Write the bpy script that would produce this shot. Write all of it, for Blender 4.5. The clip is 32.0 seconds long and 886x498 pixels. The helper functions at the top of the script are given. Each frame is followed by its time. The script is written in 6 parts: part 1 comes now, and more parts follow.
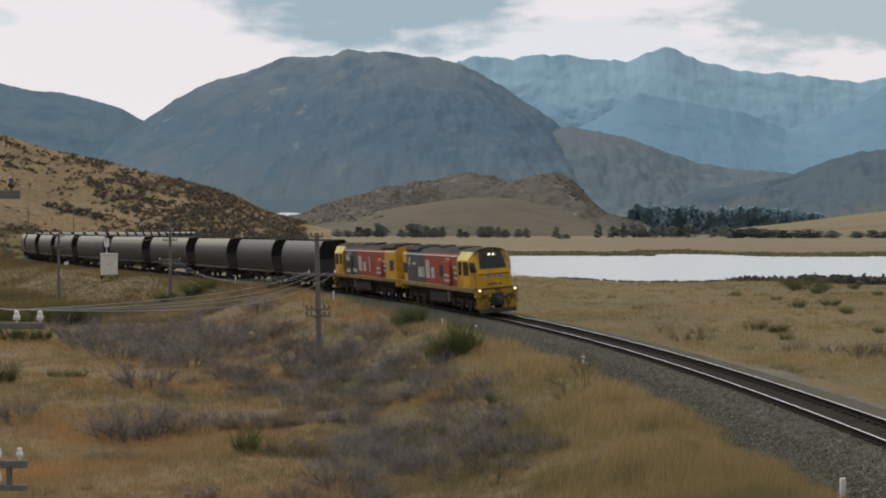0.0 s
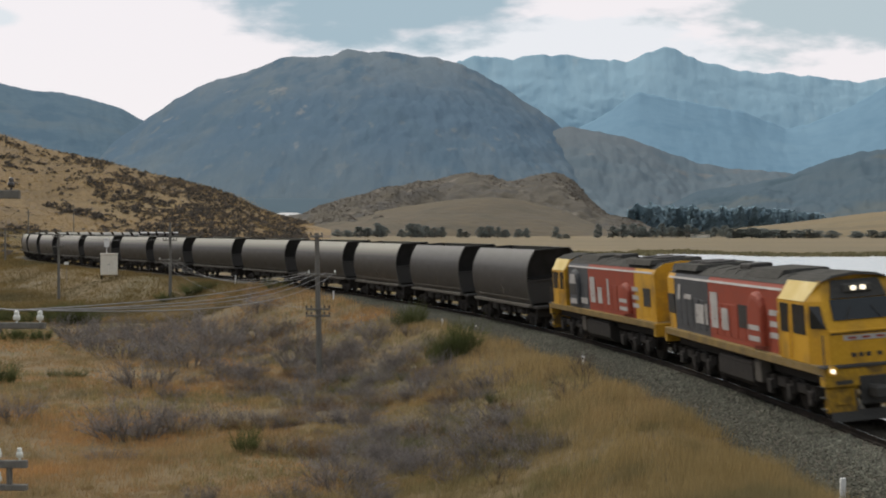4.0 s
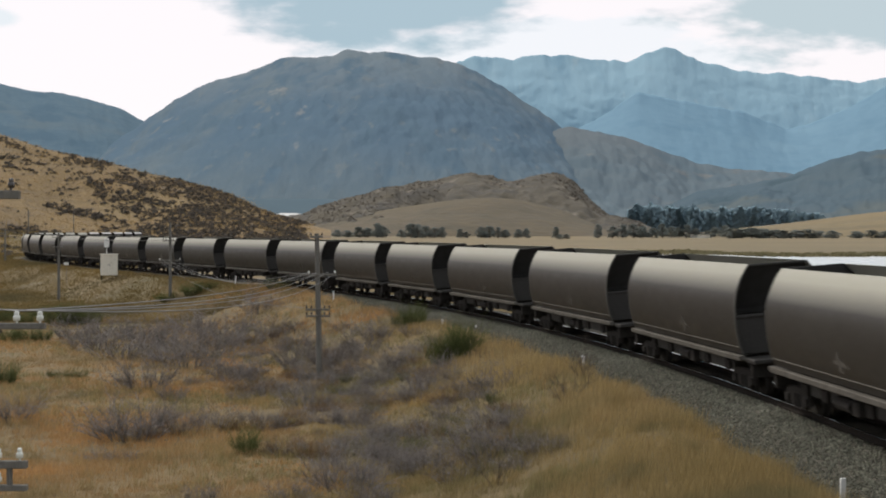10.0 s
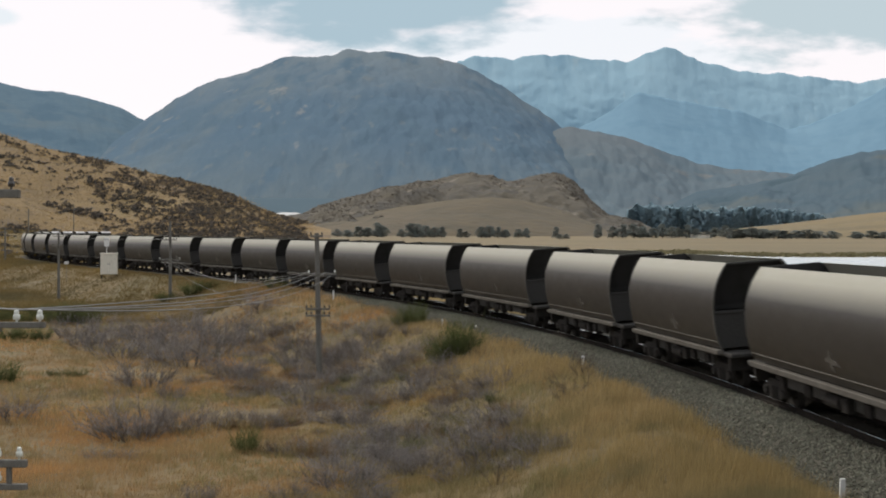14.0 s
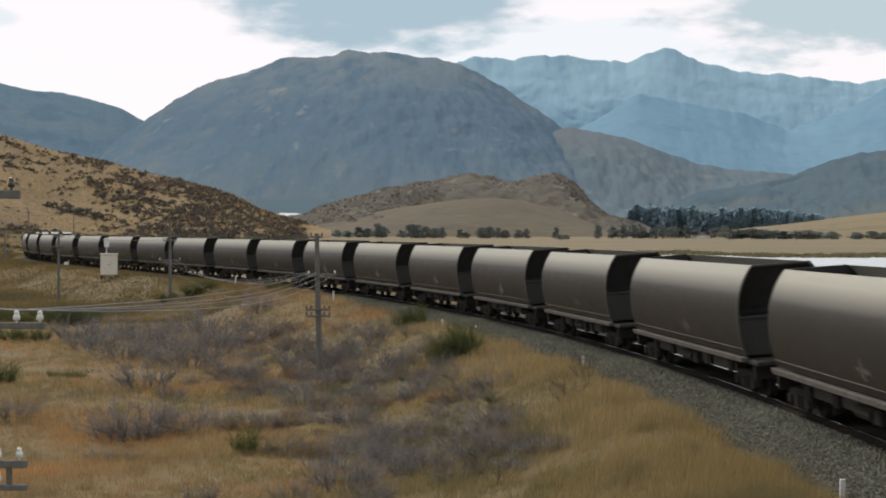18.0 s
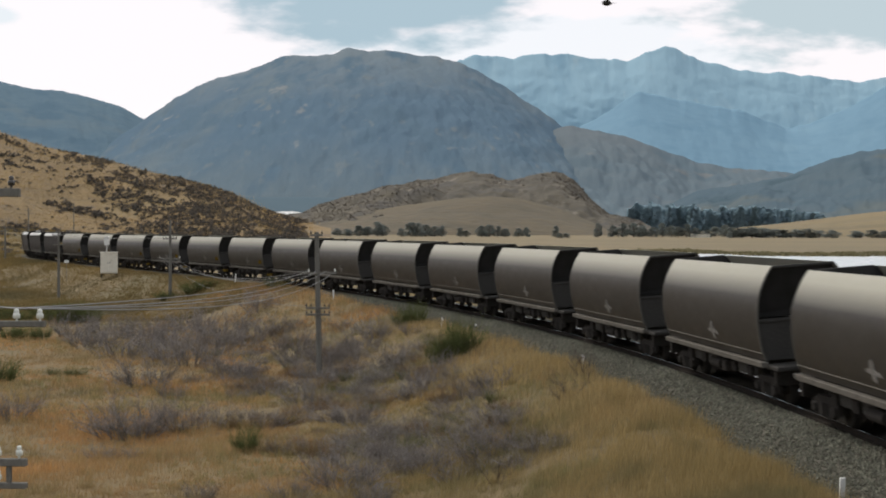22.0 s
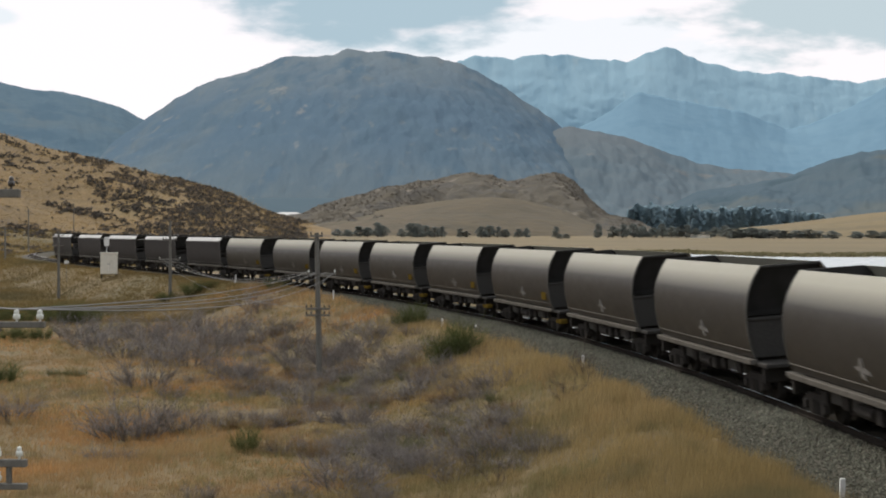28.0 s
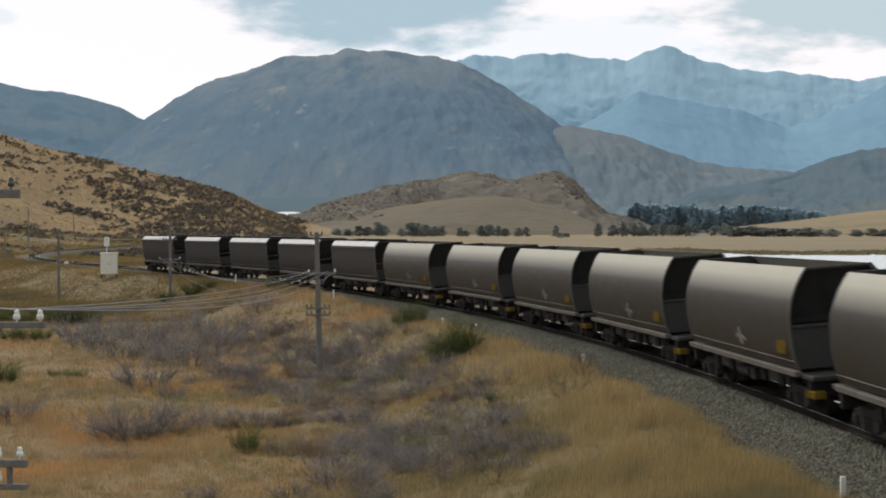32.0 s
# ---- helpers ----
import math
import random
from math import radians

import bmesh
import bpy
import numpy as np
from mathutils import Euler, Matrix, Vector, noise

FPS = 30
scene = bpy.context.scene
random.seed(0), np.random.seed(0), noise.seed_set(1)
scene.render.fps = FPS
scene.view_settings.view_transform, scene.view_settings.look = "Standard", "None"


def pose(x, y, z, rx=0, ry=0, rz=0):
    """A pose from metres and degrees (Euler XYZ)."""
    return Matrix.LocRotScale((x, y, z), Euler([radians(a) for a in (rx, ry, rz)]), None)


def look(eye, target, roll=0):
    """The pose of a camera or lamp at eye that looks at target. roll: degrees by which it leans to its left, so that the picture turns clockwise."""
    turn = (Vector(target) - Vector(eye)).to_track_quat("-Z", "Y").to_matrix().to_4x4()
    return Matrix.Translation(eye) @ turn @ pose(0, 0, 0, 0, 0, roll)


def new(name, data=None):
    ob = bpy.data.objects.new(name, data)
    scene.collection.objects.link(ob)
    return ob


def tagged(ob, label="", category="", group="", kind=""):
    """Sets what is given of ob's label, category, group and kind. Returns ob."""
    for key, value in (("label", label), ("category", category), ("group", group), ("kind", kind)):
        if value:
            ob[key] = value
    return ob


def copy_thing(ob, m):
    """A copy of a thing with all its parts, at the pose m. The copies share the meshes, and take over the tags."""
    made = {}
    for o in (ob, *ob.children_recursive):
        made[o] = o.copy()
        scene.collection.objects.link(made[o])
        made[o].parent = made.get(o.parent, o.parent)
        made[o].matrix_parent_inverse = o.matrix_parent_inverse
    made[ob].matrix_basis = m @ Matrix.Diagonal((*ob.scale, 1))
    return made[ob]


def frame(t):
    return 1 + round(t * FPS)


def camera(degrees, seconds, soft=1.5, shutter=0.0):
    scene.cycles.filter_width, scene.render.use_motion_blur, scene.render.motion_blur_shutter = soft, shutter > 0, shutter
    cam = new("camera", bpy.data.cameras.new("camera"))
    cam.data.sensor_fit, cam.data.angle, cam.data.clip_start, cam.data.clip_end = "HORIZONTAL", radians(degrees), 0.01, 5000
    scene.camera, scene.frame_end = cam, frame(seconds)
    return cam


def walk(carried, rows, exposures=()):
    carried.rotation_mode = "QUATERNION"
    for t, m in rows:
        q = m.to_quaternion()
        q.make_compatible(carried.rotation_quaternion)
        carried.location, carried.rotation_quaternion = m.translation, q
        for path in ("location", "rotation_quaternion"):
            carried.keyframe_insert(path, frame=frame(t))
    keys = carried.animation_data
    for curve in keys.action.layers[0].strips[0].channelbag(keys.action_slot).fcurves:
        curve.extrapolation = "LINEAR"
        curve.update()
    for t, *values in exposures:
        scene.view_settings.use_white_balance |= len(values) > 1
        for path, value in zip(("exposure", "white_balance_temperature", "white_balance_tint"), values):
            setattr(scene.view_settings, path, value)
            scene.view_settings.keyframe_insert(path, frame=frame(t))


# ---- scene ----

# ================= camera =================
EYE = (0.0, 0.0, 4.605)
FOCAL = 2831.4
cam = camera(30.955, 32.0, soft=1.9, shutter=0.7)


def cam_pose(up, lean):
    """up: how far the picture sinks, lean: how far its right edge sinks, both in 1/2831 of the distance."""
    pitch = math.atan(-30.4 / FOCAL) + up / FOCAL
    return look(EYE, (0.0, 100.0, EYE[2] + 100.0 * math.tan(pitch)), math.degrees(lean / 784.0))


SWAY = [(0, 0, 0), (9.5, 0, 0), (10.2, .7, -.4), (12, 1.1, -.3), (12.6, .1, 0), (13.5, .1, .5), (14.5, -.2, 1.4),
        (16.5, .4, 1.5), (18, .9, 1.0), (19.5, .9, 1.1), (20.5, -.2, 1.5), (21.5, -1.0, 1.4), (22.5, -2.6, 1.5),
        (23.3, -3.4, 1.4), (24, -3.5, 1.3), (25, -2.3, 1.2), (25.5, -1.7, 1.4), (27.5, -.6, 1.3), (29, -.4, 1.3),
        (30, -1.0, 1.4), (31.5, -1.3, 1.7), (31.8, -1.4, .9), (32, -2.0, -.9)]
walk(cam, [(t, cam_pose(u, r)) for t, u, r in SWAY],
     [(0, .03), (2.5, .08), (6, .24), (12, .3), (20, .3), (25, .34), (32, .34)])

# ================= world and sun =================
SUN_DIR = Vector((-0.42, 0.62, 0.66)).normalized()
world = bpy.data.worlds.new("sky")
scene.world = world
world.use_nodes = True
wn, wl = world.node_tree.nodes, world.node_tree.links
wn.clear()
w_out = wn.new("ShaderNodeOutputWorld")
w_bg = wn.new("ShaderNodeBackground")
wl.new(w_bg.outputs[0], w_out.inputs[0])
w_sky = wn.new("ShaderNodeTexSky")
w_sky.sky_type = "NISHITA"
w_sky.sun_disc = False
w_sky.sun_elevation = math.asin(SUN_DIR.z)
w_sky.sun_rotation = math.atan2(SUN_DIR.x, SUN_DIR.y)
w_sky.altitude = 600
w_co = wn.new("ShaderNodeTexCoord")


def wmath(op, a, b=None, c=None):
    n = wn.new("ShaderNodeMath")
    n.operation = op
    for i, v in enumerate((a, b, c)):
        if v is None:
            continue
        if isinstance(v, (int, float)):
            n.inputs[i].default_value = v
        else:
            wl.new(v, n.inputs[i])
    return n.outputs[0]


def wmix(fac, a, b):
    n = wn.new("ShaderNodeMix")
    n.data_type = "RGBA"
    for sock, v in ((n.inputs[0], fac), (n.inputs[6], a), (n.inputs[7], b)):
        if isinstance(v, tuple):
            sock.default_value = (*v, 1)
        elif isinstance(v, (int, float)):
            sock.default_value = v
        else:
            wl.new(v, sock)
    return n.outputs[2]


w_sep = wn.new("ShaderNodeSeparateXYZ")
wl.new(w_co.outputs["Generated"], w_sep.inputs[0])
# azimuth-like and height-like coordinates of the sky ahead
w_den = wmath("MAXIMUM", wmath("ABSOLUTE", w_sep.outputs[1]), 0.05)
w_u = wmath("DIVIDE", w_sep.outputs[0], w_den)
w_v = wmath("DIVIDE", w_sep.outputs[2], w_den)
w_map = wn.new("ShaderNodeCombineXYZ")
wl.new(wmath("MULTIPLY", w_u, 6.0), w_map.inputs[0])
wl.new(wmath("MULTIPLY", w_v, 17.0), w_map.inputs[1])
w_noise = wn.new("ShaderNodeTexNoise")
wl.new(w_map.outputs[0], w_noise.inputs["Vector"])
w_noise.inputs["Scale"].default_value = 2.2
w_noise.inputs["Detail"].default_value = 6
w_noise.inputs["Roughness"].default_value = 0.55
w_n = wmath("SUBTRACT", w_noise.outputs["Fac"], 0.5)


def cloud(u, v, ru, rv, ragged):
    """A soft-edged cloud bank, 1 inside and 0 outside, round the direction u, v."""
    a = wmath("DIVIDE", wmath("SUBTRACT", w_u, u), ru)
    b = wmath("DIVIDE", wmath("SUBTRACT", w_v, v), rv)
    r = wmath("SQRT", wmath("ADD", wmath("MULTIPLY", a, a), wmath("MULTIPLY", b, b)))
    r = wmath("ADD", r, wmath("MULTIPLY", w_n, ragged))
    n = wn.new("ShaderNodeMapRange")
    n.interpolation_type = "SMOOTHSTEP"
    wl.new(r, n.inputs[0])
    for i, val in ((1, 0.68), (2, 1.12), (3, 1.0), (4, 0.0)):
        n.inputs[i].default_value = val
    return n.outputs[0]


w_blue = wmix(0.25, w_sky.outputs[0], (2.6, 3.1, 3.6))
w_base = wmix(0.93, w_blue, (7.95, 7.5, 7.65))
w_col = wmix(wmath("MULTIPLY", cloud(0.07, 0.117, 0.13, 0.018, 3.4), 0.32), w_base, (5.6, 6.8, 7.4))
w_col = wmix(wmath("MULTIPLY", cloud(-0.035, 0.154, 0.1, 0.042, 1.7), 0.97), w_col, (3.15, 4.2, 4.85))
w_col = wmix(wmath("MULTIPLY", cloud(0.262, 0.137, 0.118, 0.031, 2.1), 0.95), w_col, (3.95, 4.8, 5.2))
w_col = wmix(wmath("MULTIPLY", cloud(-0.285, 0.134, 0.024, 0.007, 1.6), 0.55), w_col, (5.3, 6.3, 6.8))
w_over = wn.new("ShaderNodeMapRange")
w_over.interpolation_type = "SMOOTHSTEP"
wl.new(w_sep.outputs[2], w_over.inputs[0])
w_over.inputs[1].default_value, w_over.inputs[2].default_value = 0.16, 0.6
w_col = wmix(w_over.outputs[0], w_col, (8.4, 8.6, 8.7))
w_back = wn.new("ShaderNodeMapRange")
w_back.interpolation_type = "SMOOTHSTEP"
wl.new(w_sep.outputs[1], w_back.inputs[0])
w_back.inputs[1].default_value, w_back.inputs[2].default_value = 0.25, -0.45
w_col = wmix(w_back.outputs[0], w_col, (5.2, 5.6, 6.0))
wl.new(w_col, w_bg.inputs[0])
w_bg.inputs[1].default_value = 0.105

sun_data = bpy.data.lights.new("sun", "SUN")
sun_data.energy = 2.0
sun_data.angle = radians(14)
sun_data.color = (1.0, 0.93, 0.82)
sun = new("sun", sun_data)
sun.matrix_world = look((0, 0, 50), Vector((0, 0, 50)) - SUN_DIR)
scene.view_settings.exposure = 0.0

# ================= materials =================


def surf(name, cols, scale=4.0, rough=0.8, metal=0.0, bump=0.2, fine=30.0, spots=(), island=0.0, stretch=(1, 1, 1), spec=0.0,
         detail=5.0, emit=0.0, top_light=None, contrast=(0.32, 0.68), coat=0.0, dist=0.03, zones=()):
    """A noisy material: two colours in broad patches, a third for fine grain; bump from the fine grain. A paler colour
    blended in between two heights and above paints light on a top. zones: tone painted by altitude, haze and paler
    crests, as (colour, from, to, raggedness in metres)."""
    m = bpy.data.materials.new(name)
    m.use_nodes = True
    nt, L = m.node_tree.nodes, m.node_tree.links
    b = nt["Principled BSDF"]
    geo = nt.new("ShaderNodeTexCoord")
    mp = nt.new("ShaderNodeMapping")
    mp.inputs["Scale"].default_value = stretch
    L.new(geo.outputs["Object"], mp.inputs[0])

    def noise_of(s, d):
        n = nt.new("ShaderNodeTexNoise")
        n.inputs["Scale"].default_value = s
        n.inputs["Detail"].default_value = d
        L.new(mp.outputs[0], n.inputs["Vector"])
        return n.outputs["Fac"]

    def mix(f, a, c, kind="MIX"):
        n = nt.new("ShaderNodeMix")
        n.data_type = "RGBA"
        n.blend_type = kind
        for sock, v in ((n.inputs[0], f), (n.inputs[6], a), (n.inputs[7], c)):
            if isinstance(v, (tuple, list)):
                sock.default_value = (*v[:3], 1)
            elif isinstance(v, (int, float)):
                sock.default_value = v
            else:
                L.new(v, sock)
        return n.outputs[2]

    def ramp(v, lo, hi):
        n = nt.new("ShaderNodeMapRange")
        L.new(v, n.inputs[0])
        n.inputs[1].default_value, n.inputs[2].default_value = lo, hi
        return n.outputs[0]

    broad, grain = noise_of(scale, detail), noise_of(fine, 4.0)
    col = mix(ramp(broad, *contrast), cols[0], cols[1])
    if len(cols) > 2:
        col = mix(ramp(grain, 0.42, 0.72), col, cols[2])
    # tone by altitude paints the haze in, with paler crest rock
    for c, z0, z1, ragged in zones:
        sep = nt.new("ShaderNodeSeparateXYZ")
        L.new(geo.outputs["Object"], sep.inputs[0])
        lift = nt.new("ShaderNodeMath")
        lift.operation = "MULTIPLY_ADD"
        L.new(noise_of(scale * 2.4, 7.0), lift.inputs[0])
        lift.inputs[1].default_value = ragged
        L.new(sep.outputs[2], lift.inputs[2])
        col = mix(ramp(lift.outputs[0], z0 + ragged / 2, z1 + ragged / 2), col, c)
    for k, (c, s, lo, hi) in enumerate(spots):
        col = mix(ramp(noise_of(s, 4.0 + k), lo, hi), col, c)
    # painted light: a paler colour takes over above a height
    if top_light:
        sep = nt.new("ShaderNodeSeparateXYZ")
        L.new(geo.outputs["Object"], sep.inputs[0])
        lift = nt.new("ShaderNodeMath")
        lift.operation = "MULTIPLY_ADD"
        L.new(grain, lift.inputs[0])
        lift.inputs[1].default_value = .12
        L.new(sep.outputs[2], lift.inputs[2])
        col = mix(ramp(lift.outputs[0], top_light[1], top_light[2]), col, top_light[0])
    if island:
        gi = nt.new("ShaderNodeNewGeometry")
        hsv = nt.new("ShaderNodeHueSaturation")
        L.new(col, hsv.inputs["Color"])
        rr = nt.new("ShaderNodeMapRange")
        L.new(gi.outputs["Random Per Island"], rr.inputs[0])
        rr.inputs[3].default_value, rr.inputs[4].default_value = 1 - island, 1 + island
        L.new(rr.outputs[0], hsv.inputs["Value"])
        col = hsv.outputs["Color"]
    L.new(col, b.inputs["Base Color"])
    rn = nt.new("ShaderNodeMapRange")
    L.new(grain, rn.inputs[0])
    rn.inputs[3].default_value, rn.inputs[4].default_value = max(rough - 0.12, 0.02), min(rough + 0.12, 1)
    L.new(rn.outputs[0], b.inputs["Roughness"])
    b.inputs["Metallic"].default_value = metal
    b.inputs["Specular IOR Level"].default_value = spec
    if coat:
        b.inputs["Coat Weight"].default_value = coat
    if bump:
        bp = nt.new("ShaderNodeBump")
        bp.inputs["Strength"].default_value = bump
        bp.inputs["Distance"].default_value = dist
        L.new(grain, bp.inputs["Height"])
        L.new(bp.outputs[0], b.inputs["Normal"])
    if emit:
        L.new(col, b.inputs["Emission Color"])
        b.inputs["Emission Strength"].default_value = emit
    return m


def leafy(name, cols, scale, island=.4, spots=(), through_light=.45):
    """Thin plant matter: it scatters light back and lets some through; patches of colour and a shade for each blade."""
    m = surf(name, cols, scale, .9, 0, 0, 3., spots=spots, island=island, spec=.05)
    nt, L = m.node_tree.nodes, m.node_tree.links
    b = nt["Principled BSDF"]
    col = b.inputs["Base Color"].links[0].from_socket
    tr = nt.new("ShaderNodeBsdfTranslucent")
    mx = nt.new("ShaderNodeMixShader")
    mx.inputs[0].default_value = through_light
    L.new(col, tr.inputs[0])
    L.new(b.outputs[0], mx.inputs[1])
    L.new(tr.outputs[0], mx.inputs[2])
    L.new(mx.outputs[0], nt["Material Output"].inputs[0])
    return m


M_GROUND = surf("dry grass ground", [(.125, .085, .035), (.08, .062, .03), (.16, .11, .045)], 0.07, .95, bump=.5, fine=3.0,
                spots=[((.075, .07, .03), 0.025, .52, .7), ((.17, .12, .055), 0.012, .55, .75)], dist=.15, spec=.25)
M_PADDOCK = surf("far paddock", [(.165, .122, .06), (.102, .083, .045), (.185, .137, .07)], 0.03, .95, bump=0, fine=.6, stretch=(.14, 1, 1), contrast=(.4, .6), spec=.3)
M_BALLAST = surf("ballast", [(.085, .078, .062), (.052, .047, .038), (.12, .11, .088)], 1.2, .92, bump=.6, fine=14.0, dist=.04,
                 spots=[((.05, .044, .036), .35, .55, .75)], spec=.05)
M_STONE = surf("ballast stone", [(.185, .180, .140), (.092, .089, .070)], 6.0, .9, bump=.3, fine=40., island=.28, spec=.12)
M_TRACKBED = surf("oily track bed", [(.041, .037, .032), (.027, .024, .021), (.058, .053, .044)], 1.5, .9, bump=.8, fine=14.0, dist=.05)
M_GRAVEL = surf("grey gravel strip", [(.155, .143, .112), (.115, .105, .08), (.19, .176, .14)], .8, .95, bump=.5, fine=9.0,
                spots=[((.125, .112, .065), .5, .55, .7)])
M_RAILTOP = surf("polished rail head", [(.9, .9, .9), (.8, .8, .8)], 2., .25, 1.0, 0.02, 60.)
M_RAIL = surf("rusty rail web", [(.034, .028, .024), (.026, .023, .021)], 5., .85, .2, .2, 60.)
M_SLEEPER = surf("weathered timber sleeper", [(.05, .043, .036), (.035, .03, .026), (.07, .062, .052)], 3., .9, 0, .4, 40., stretch=(1, 6, 6))
M_WATER = bpy.data.materials.new("lake water with painted sky glare")
M_WATER.use_nodes = True
_b = M_WATER.node_tree.nodes["Principled BSDF"]
# pale half-metallic base: part of the sky's reflection is put into the colour
_b.inputs["Base Color"].default_value = (.73, .735, .725, 1)
_b.inputs["Metallic"].default_value = .55
_b.inputs["Roughness"].default_value = .22
_b.inputs["Specular IOR Level"].default_value = .6
_n = M_WATER.node_tree.nodes.new("ShaderNodeTexNoise")
_n.inputs["Scale"].default_value = .8
_bp = M_WATER.node_tree.nodes.new("ShaderNodeBump")
_bp.inputs["Strength"].default_value = .6
_bp.inputs["Distance"].default_value = .1
M_WATER.node_tree.links.new(_n.outputs["Fac"], _bp.inputs["Height"])
M_WATER.node_tree.links.new(_bp.outputs[0], _b.inputs["Normal"])
M_GRASS = leafy("golden dry grass blades", [(.329, .243, .113), (.231, .183, .093)], .09, .28,
                [((.359, .238, .103), .11, .5, .68), ((.170, .149, .080), .17, .53, .67), ((.350, .257, .116), .055, .57, .7), ((.190, .157, .082), .6, .54, .7)])
M_GRASS_O = leafy("russet dry grass blades", [(.381, .237, .110), (.263, .175, .088)], .12, .28,
                  [((.422, .235, .098), .14, .46, .62), ((.185, .153, .093), .2, .53, .67), ((.381, .263, .133), .06, .57, .7)])
M_PASTURE = leafy("yellow-olive pasture blades", [(.338, .263, .121), (.235, .196, .093)], .06, .25,
                  [((.153, .136, .070), .09, .5, .62), ((.368, .246, .107), .13, .53, .66), ((.409, .312, .149), .04, .55, .7)])
M_STRAW = leafy("pale straw grass blades", [(.40, .3, .155), (.31, .235, .122)], .2, .28, [((.26, .2, .105), .5, .54, .7)])
M_GRASS_F = leafy("olive-brown dry grass blades", [(.200, .139, .056), (.140, .106, .048)], .05, .16,
                  [((.106, .090, .047), .08, .48, .64), ((.238, .166, .065), .03, .54, .68)])
M_GRASS_H = leafy("tawny hillside grass blades", [(.347, .241, .114), (.252, .184, .096)], .02, .35, [((.190, .149, .090), .05, .52, .66), ((.403, .293, .144), .012, .52, .68)])
M_BRACKEN = leafy("rust-brown dead fronds", [(.240, .150, .074), (.144, .098, .060)], .5, .45, through_light=.3)
M_GRASS_G = leafy("grey-green tussock blades", [(.221, .193, .094), (.156, .148, .070)], .3, .4)
M_TWIG = leafy("grey dead twigs", [(.252, .226, .211), (.141, .126, .119)], .6, .45, through_light=.2)
M_TWIG_D = leafy("dark brown twigs", [(.13, .105, .085), (.085, .07, .06)], .6, .3, through_light=.2)
M_OLIVE = leafy("olive thorn twigs", [(.135, .135, .062), (.09, .095, .045)], .9, .4, through_light=.25)
M_BROOM = leafy("green broom sprigs", [(.105, .118, .045), (.07, .082, .032)], .9, .4, through_light=.3)
M_SCRUB = leafy("dark scrub leaves", [(.109, .092, .077), (.072, .064, .056)], .05, .45, through_light=.25)
M_SCRUB_K = leafy("brown-grey hill scrub", [(.115, .096, .078), (.085, .072, .06)], .02, .3, through_light=.3)
M_REED = leafy("olive reeds", [(.18, .155, .085), (.15, .135, .078)], .05, .15, through_light=.3)
# far foliage: haze is put into the leaf colours, paler and bluer
M_PINE = leafy("conifer needles with painted haze blue", [(.26, .345, .39), (.235, .32, .365)], .05, .05, through_light=.2)
M_TREE = leafy("grey-green tree leaves paled with haze", [(.190, .205, .190), (.149, .163, .152)], .05, .3, through_light=.35)
M_BARK = surf("brown bark", [(.09, .07, .05), (.06, .045, .035)], 3., .9, 0, .4, 12.)
M_HILL = surf("tawny hillside", [(.180, .117, .050), (.126, .086, .041), (.211, .140, .061)], .018, .95, 0, .3, .35, dist=1.0,
              spots=[((.108, .077, .045), .045, .56, .68), ((.198, .149, .077), .012, .52, .7), ((.095, .070, .043), .16, .6, .7)], spec=.25)
M_ROCK = surf("weathered brown-grey rock", [(.15, .125, .1), (.085, .072, .06)], .4, .95, 0, .3, 2., island=.45, spec=.2)
M_KNOLL = surf("brown rocky knoll", [(.072, .060, .042), (.048, .042, .034), (.085, .071, .050)], .008, .95, 0, .8, .07, dist=4.,
               spots=[((.055, .049, .042), .02, .52, .62), ((.147, .126, .100), .028, .6, .7)], spec=.25)
# distance haze is mixed into the base colours of the mountains and far hills
M_MOUNT = surf("forested mountain with painted haze", [(.138, .172, .194), (.126, .164, .19), (.145, .176, .194)], .0022, 1., 0, .35, .06, dist=7., stretch=(1.5, .5, .5),
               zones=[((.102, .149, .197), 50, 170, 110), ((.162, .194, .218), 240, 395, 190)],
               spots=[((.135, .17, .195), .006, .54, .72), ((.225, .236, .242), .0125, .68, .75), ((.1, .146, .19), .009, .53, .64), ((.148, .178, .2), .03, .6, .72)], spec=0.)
M_MOUNT_L = surf("far hill with painted haze", [(.105, .157, .204), (.114, .164, .204), (.125, .176, .214)], .003, 1., 0, .4, .06, dist=7., spec=0.,
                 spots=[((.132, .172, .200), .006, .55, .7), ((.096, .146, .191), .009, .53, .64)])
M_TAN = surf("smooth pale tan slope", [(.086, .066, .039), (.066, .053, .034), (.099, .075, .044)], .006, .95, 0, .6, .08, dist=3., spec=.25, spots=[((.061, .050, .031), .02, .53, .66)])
M_MOUNT_B = surf("distant range with painted haze", [(.205, .319, .405), (.218, .335, .419), (.194, .308, .394)], .0018, 1., 0, .22, .03, dist=12., stretch=(1.5, .25, .5),
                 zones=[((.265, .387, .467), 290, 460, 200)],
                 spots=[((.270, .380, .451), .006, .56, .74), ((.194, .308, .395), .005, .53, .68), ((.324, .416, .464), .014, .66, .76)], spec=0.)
M_MOUNT_C = surf("mountain shoulder with painted haze", [(.164, .268, .354), (.173, .277, .361), (.158, .258, .343)], .0018, 1., 0, .2, .03, dist=10., spec=0.,
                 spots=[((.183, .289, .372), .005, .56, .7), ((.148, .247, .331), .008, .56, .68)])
M_MOUNT_T = surf("terrace with painted haze", [(.105, .14, .165), (.092, .128, .155)], .004, 1., 0, 0, .02, spec=0.)
M_RIGHT = surf("right hill with painted haze", [(.089, .123, .151), (.102, .131, .150), (.082, .116, .143)], .004, 1., 0, .15, .02, dist=6., spec=0., spots=[((.114, .134, .139), .006, .56, .68), ((.071, .102, .124), .009, .56, .66)])
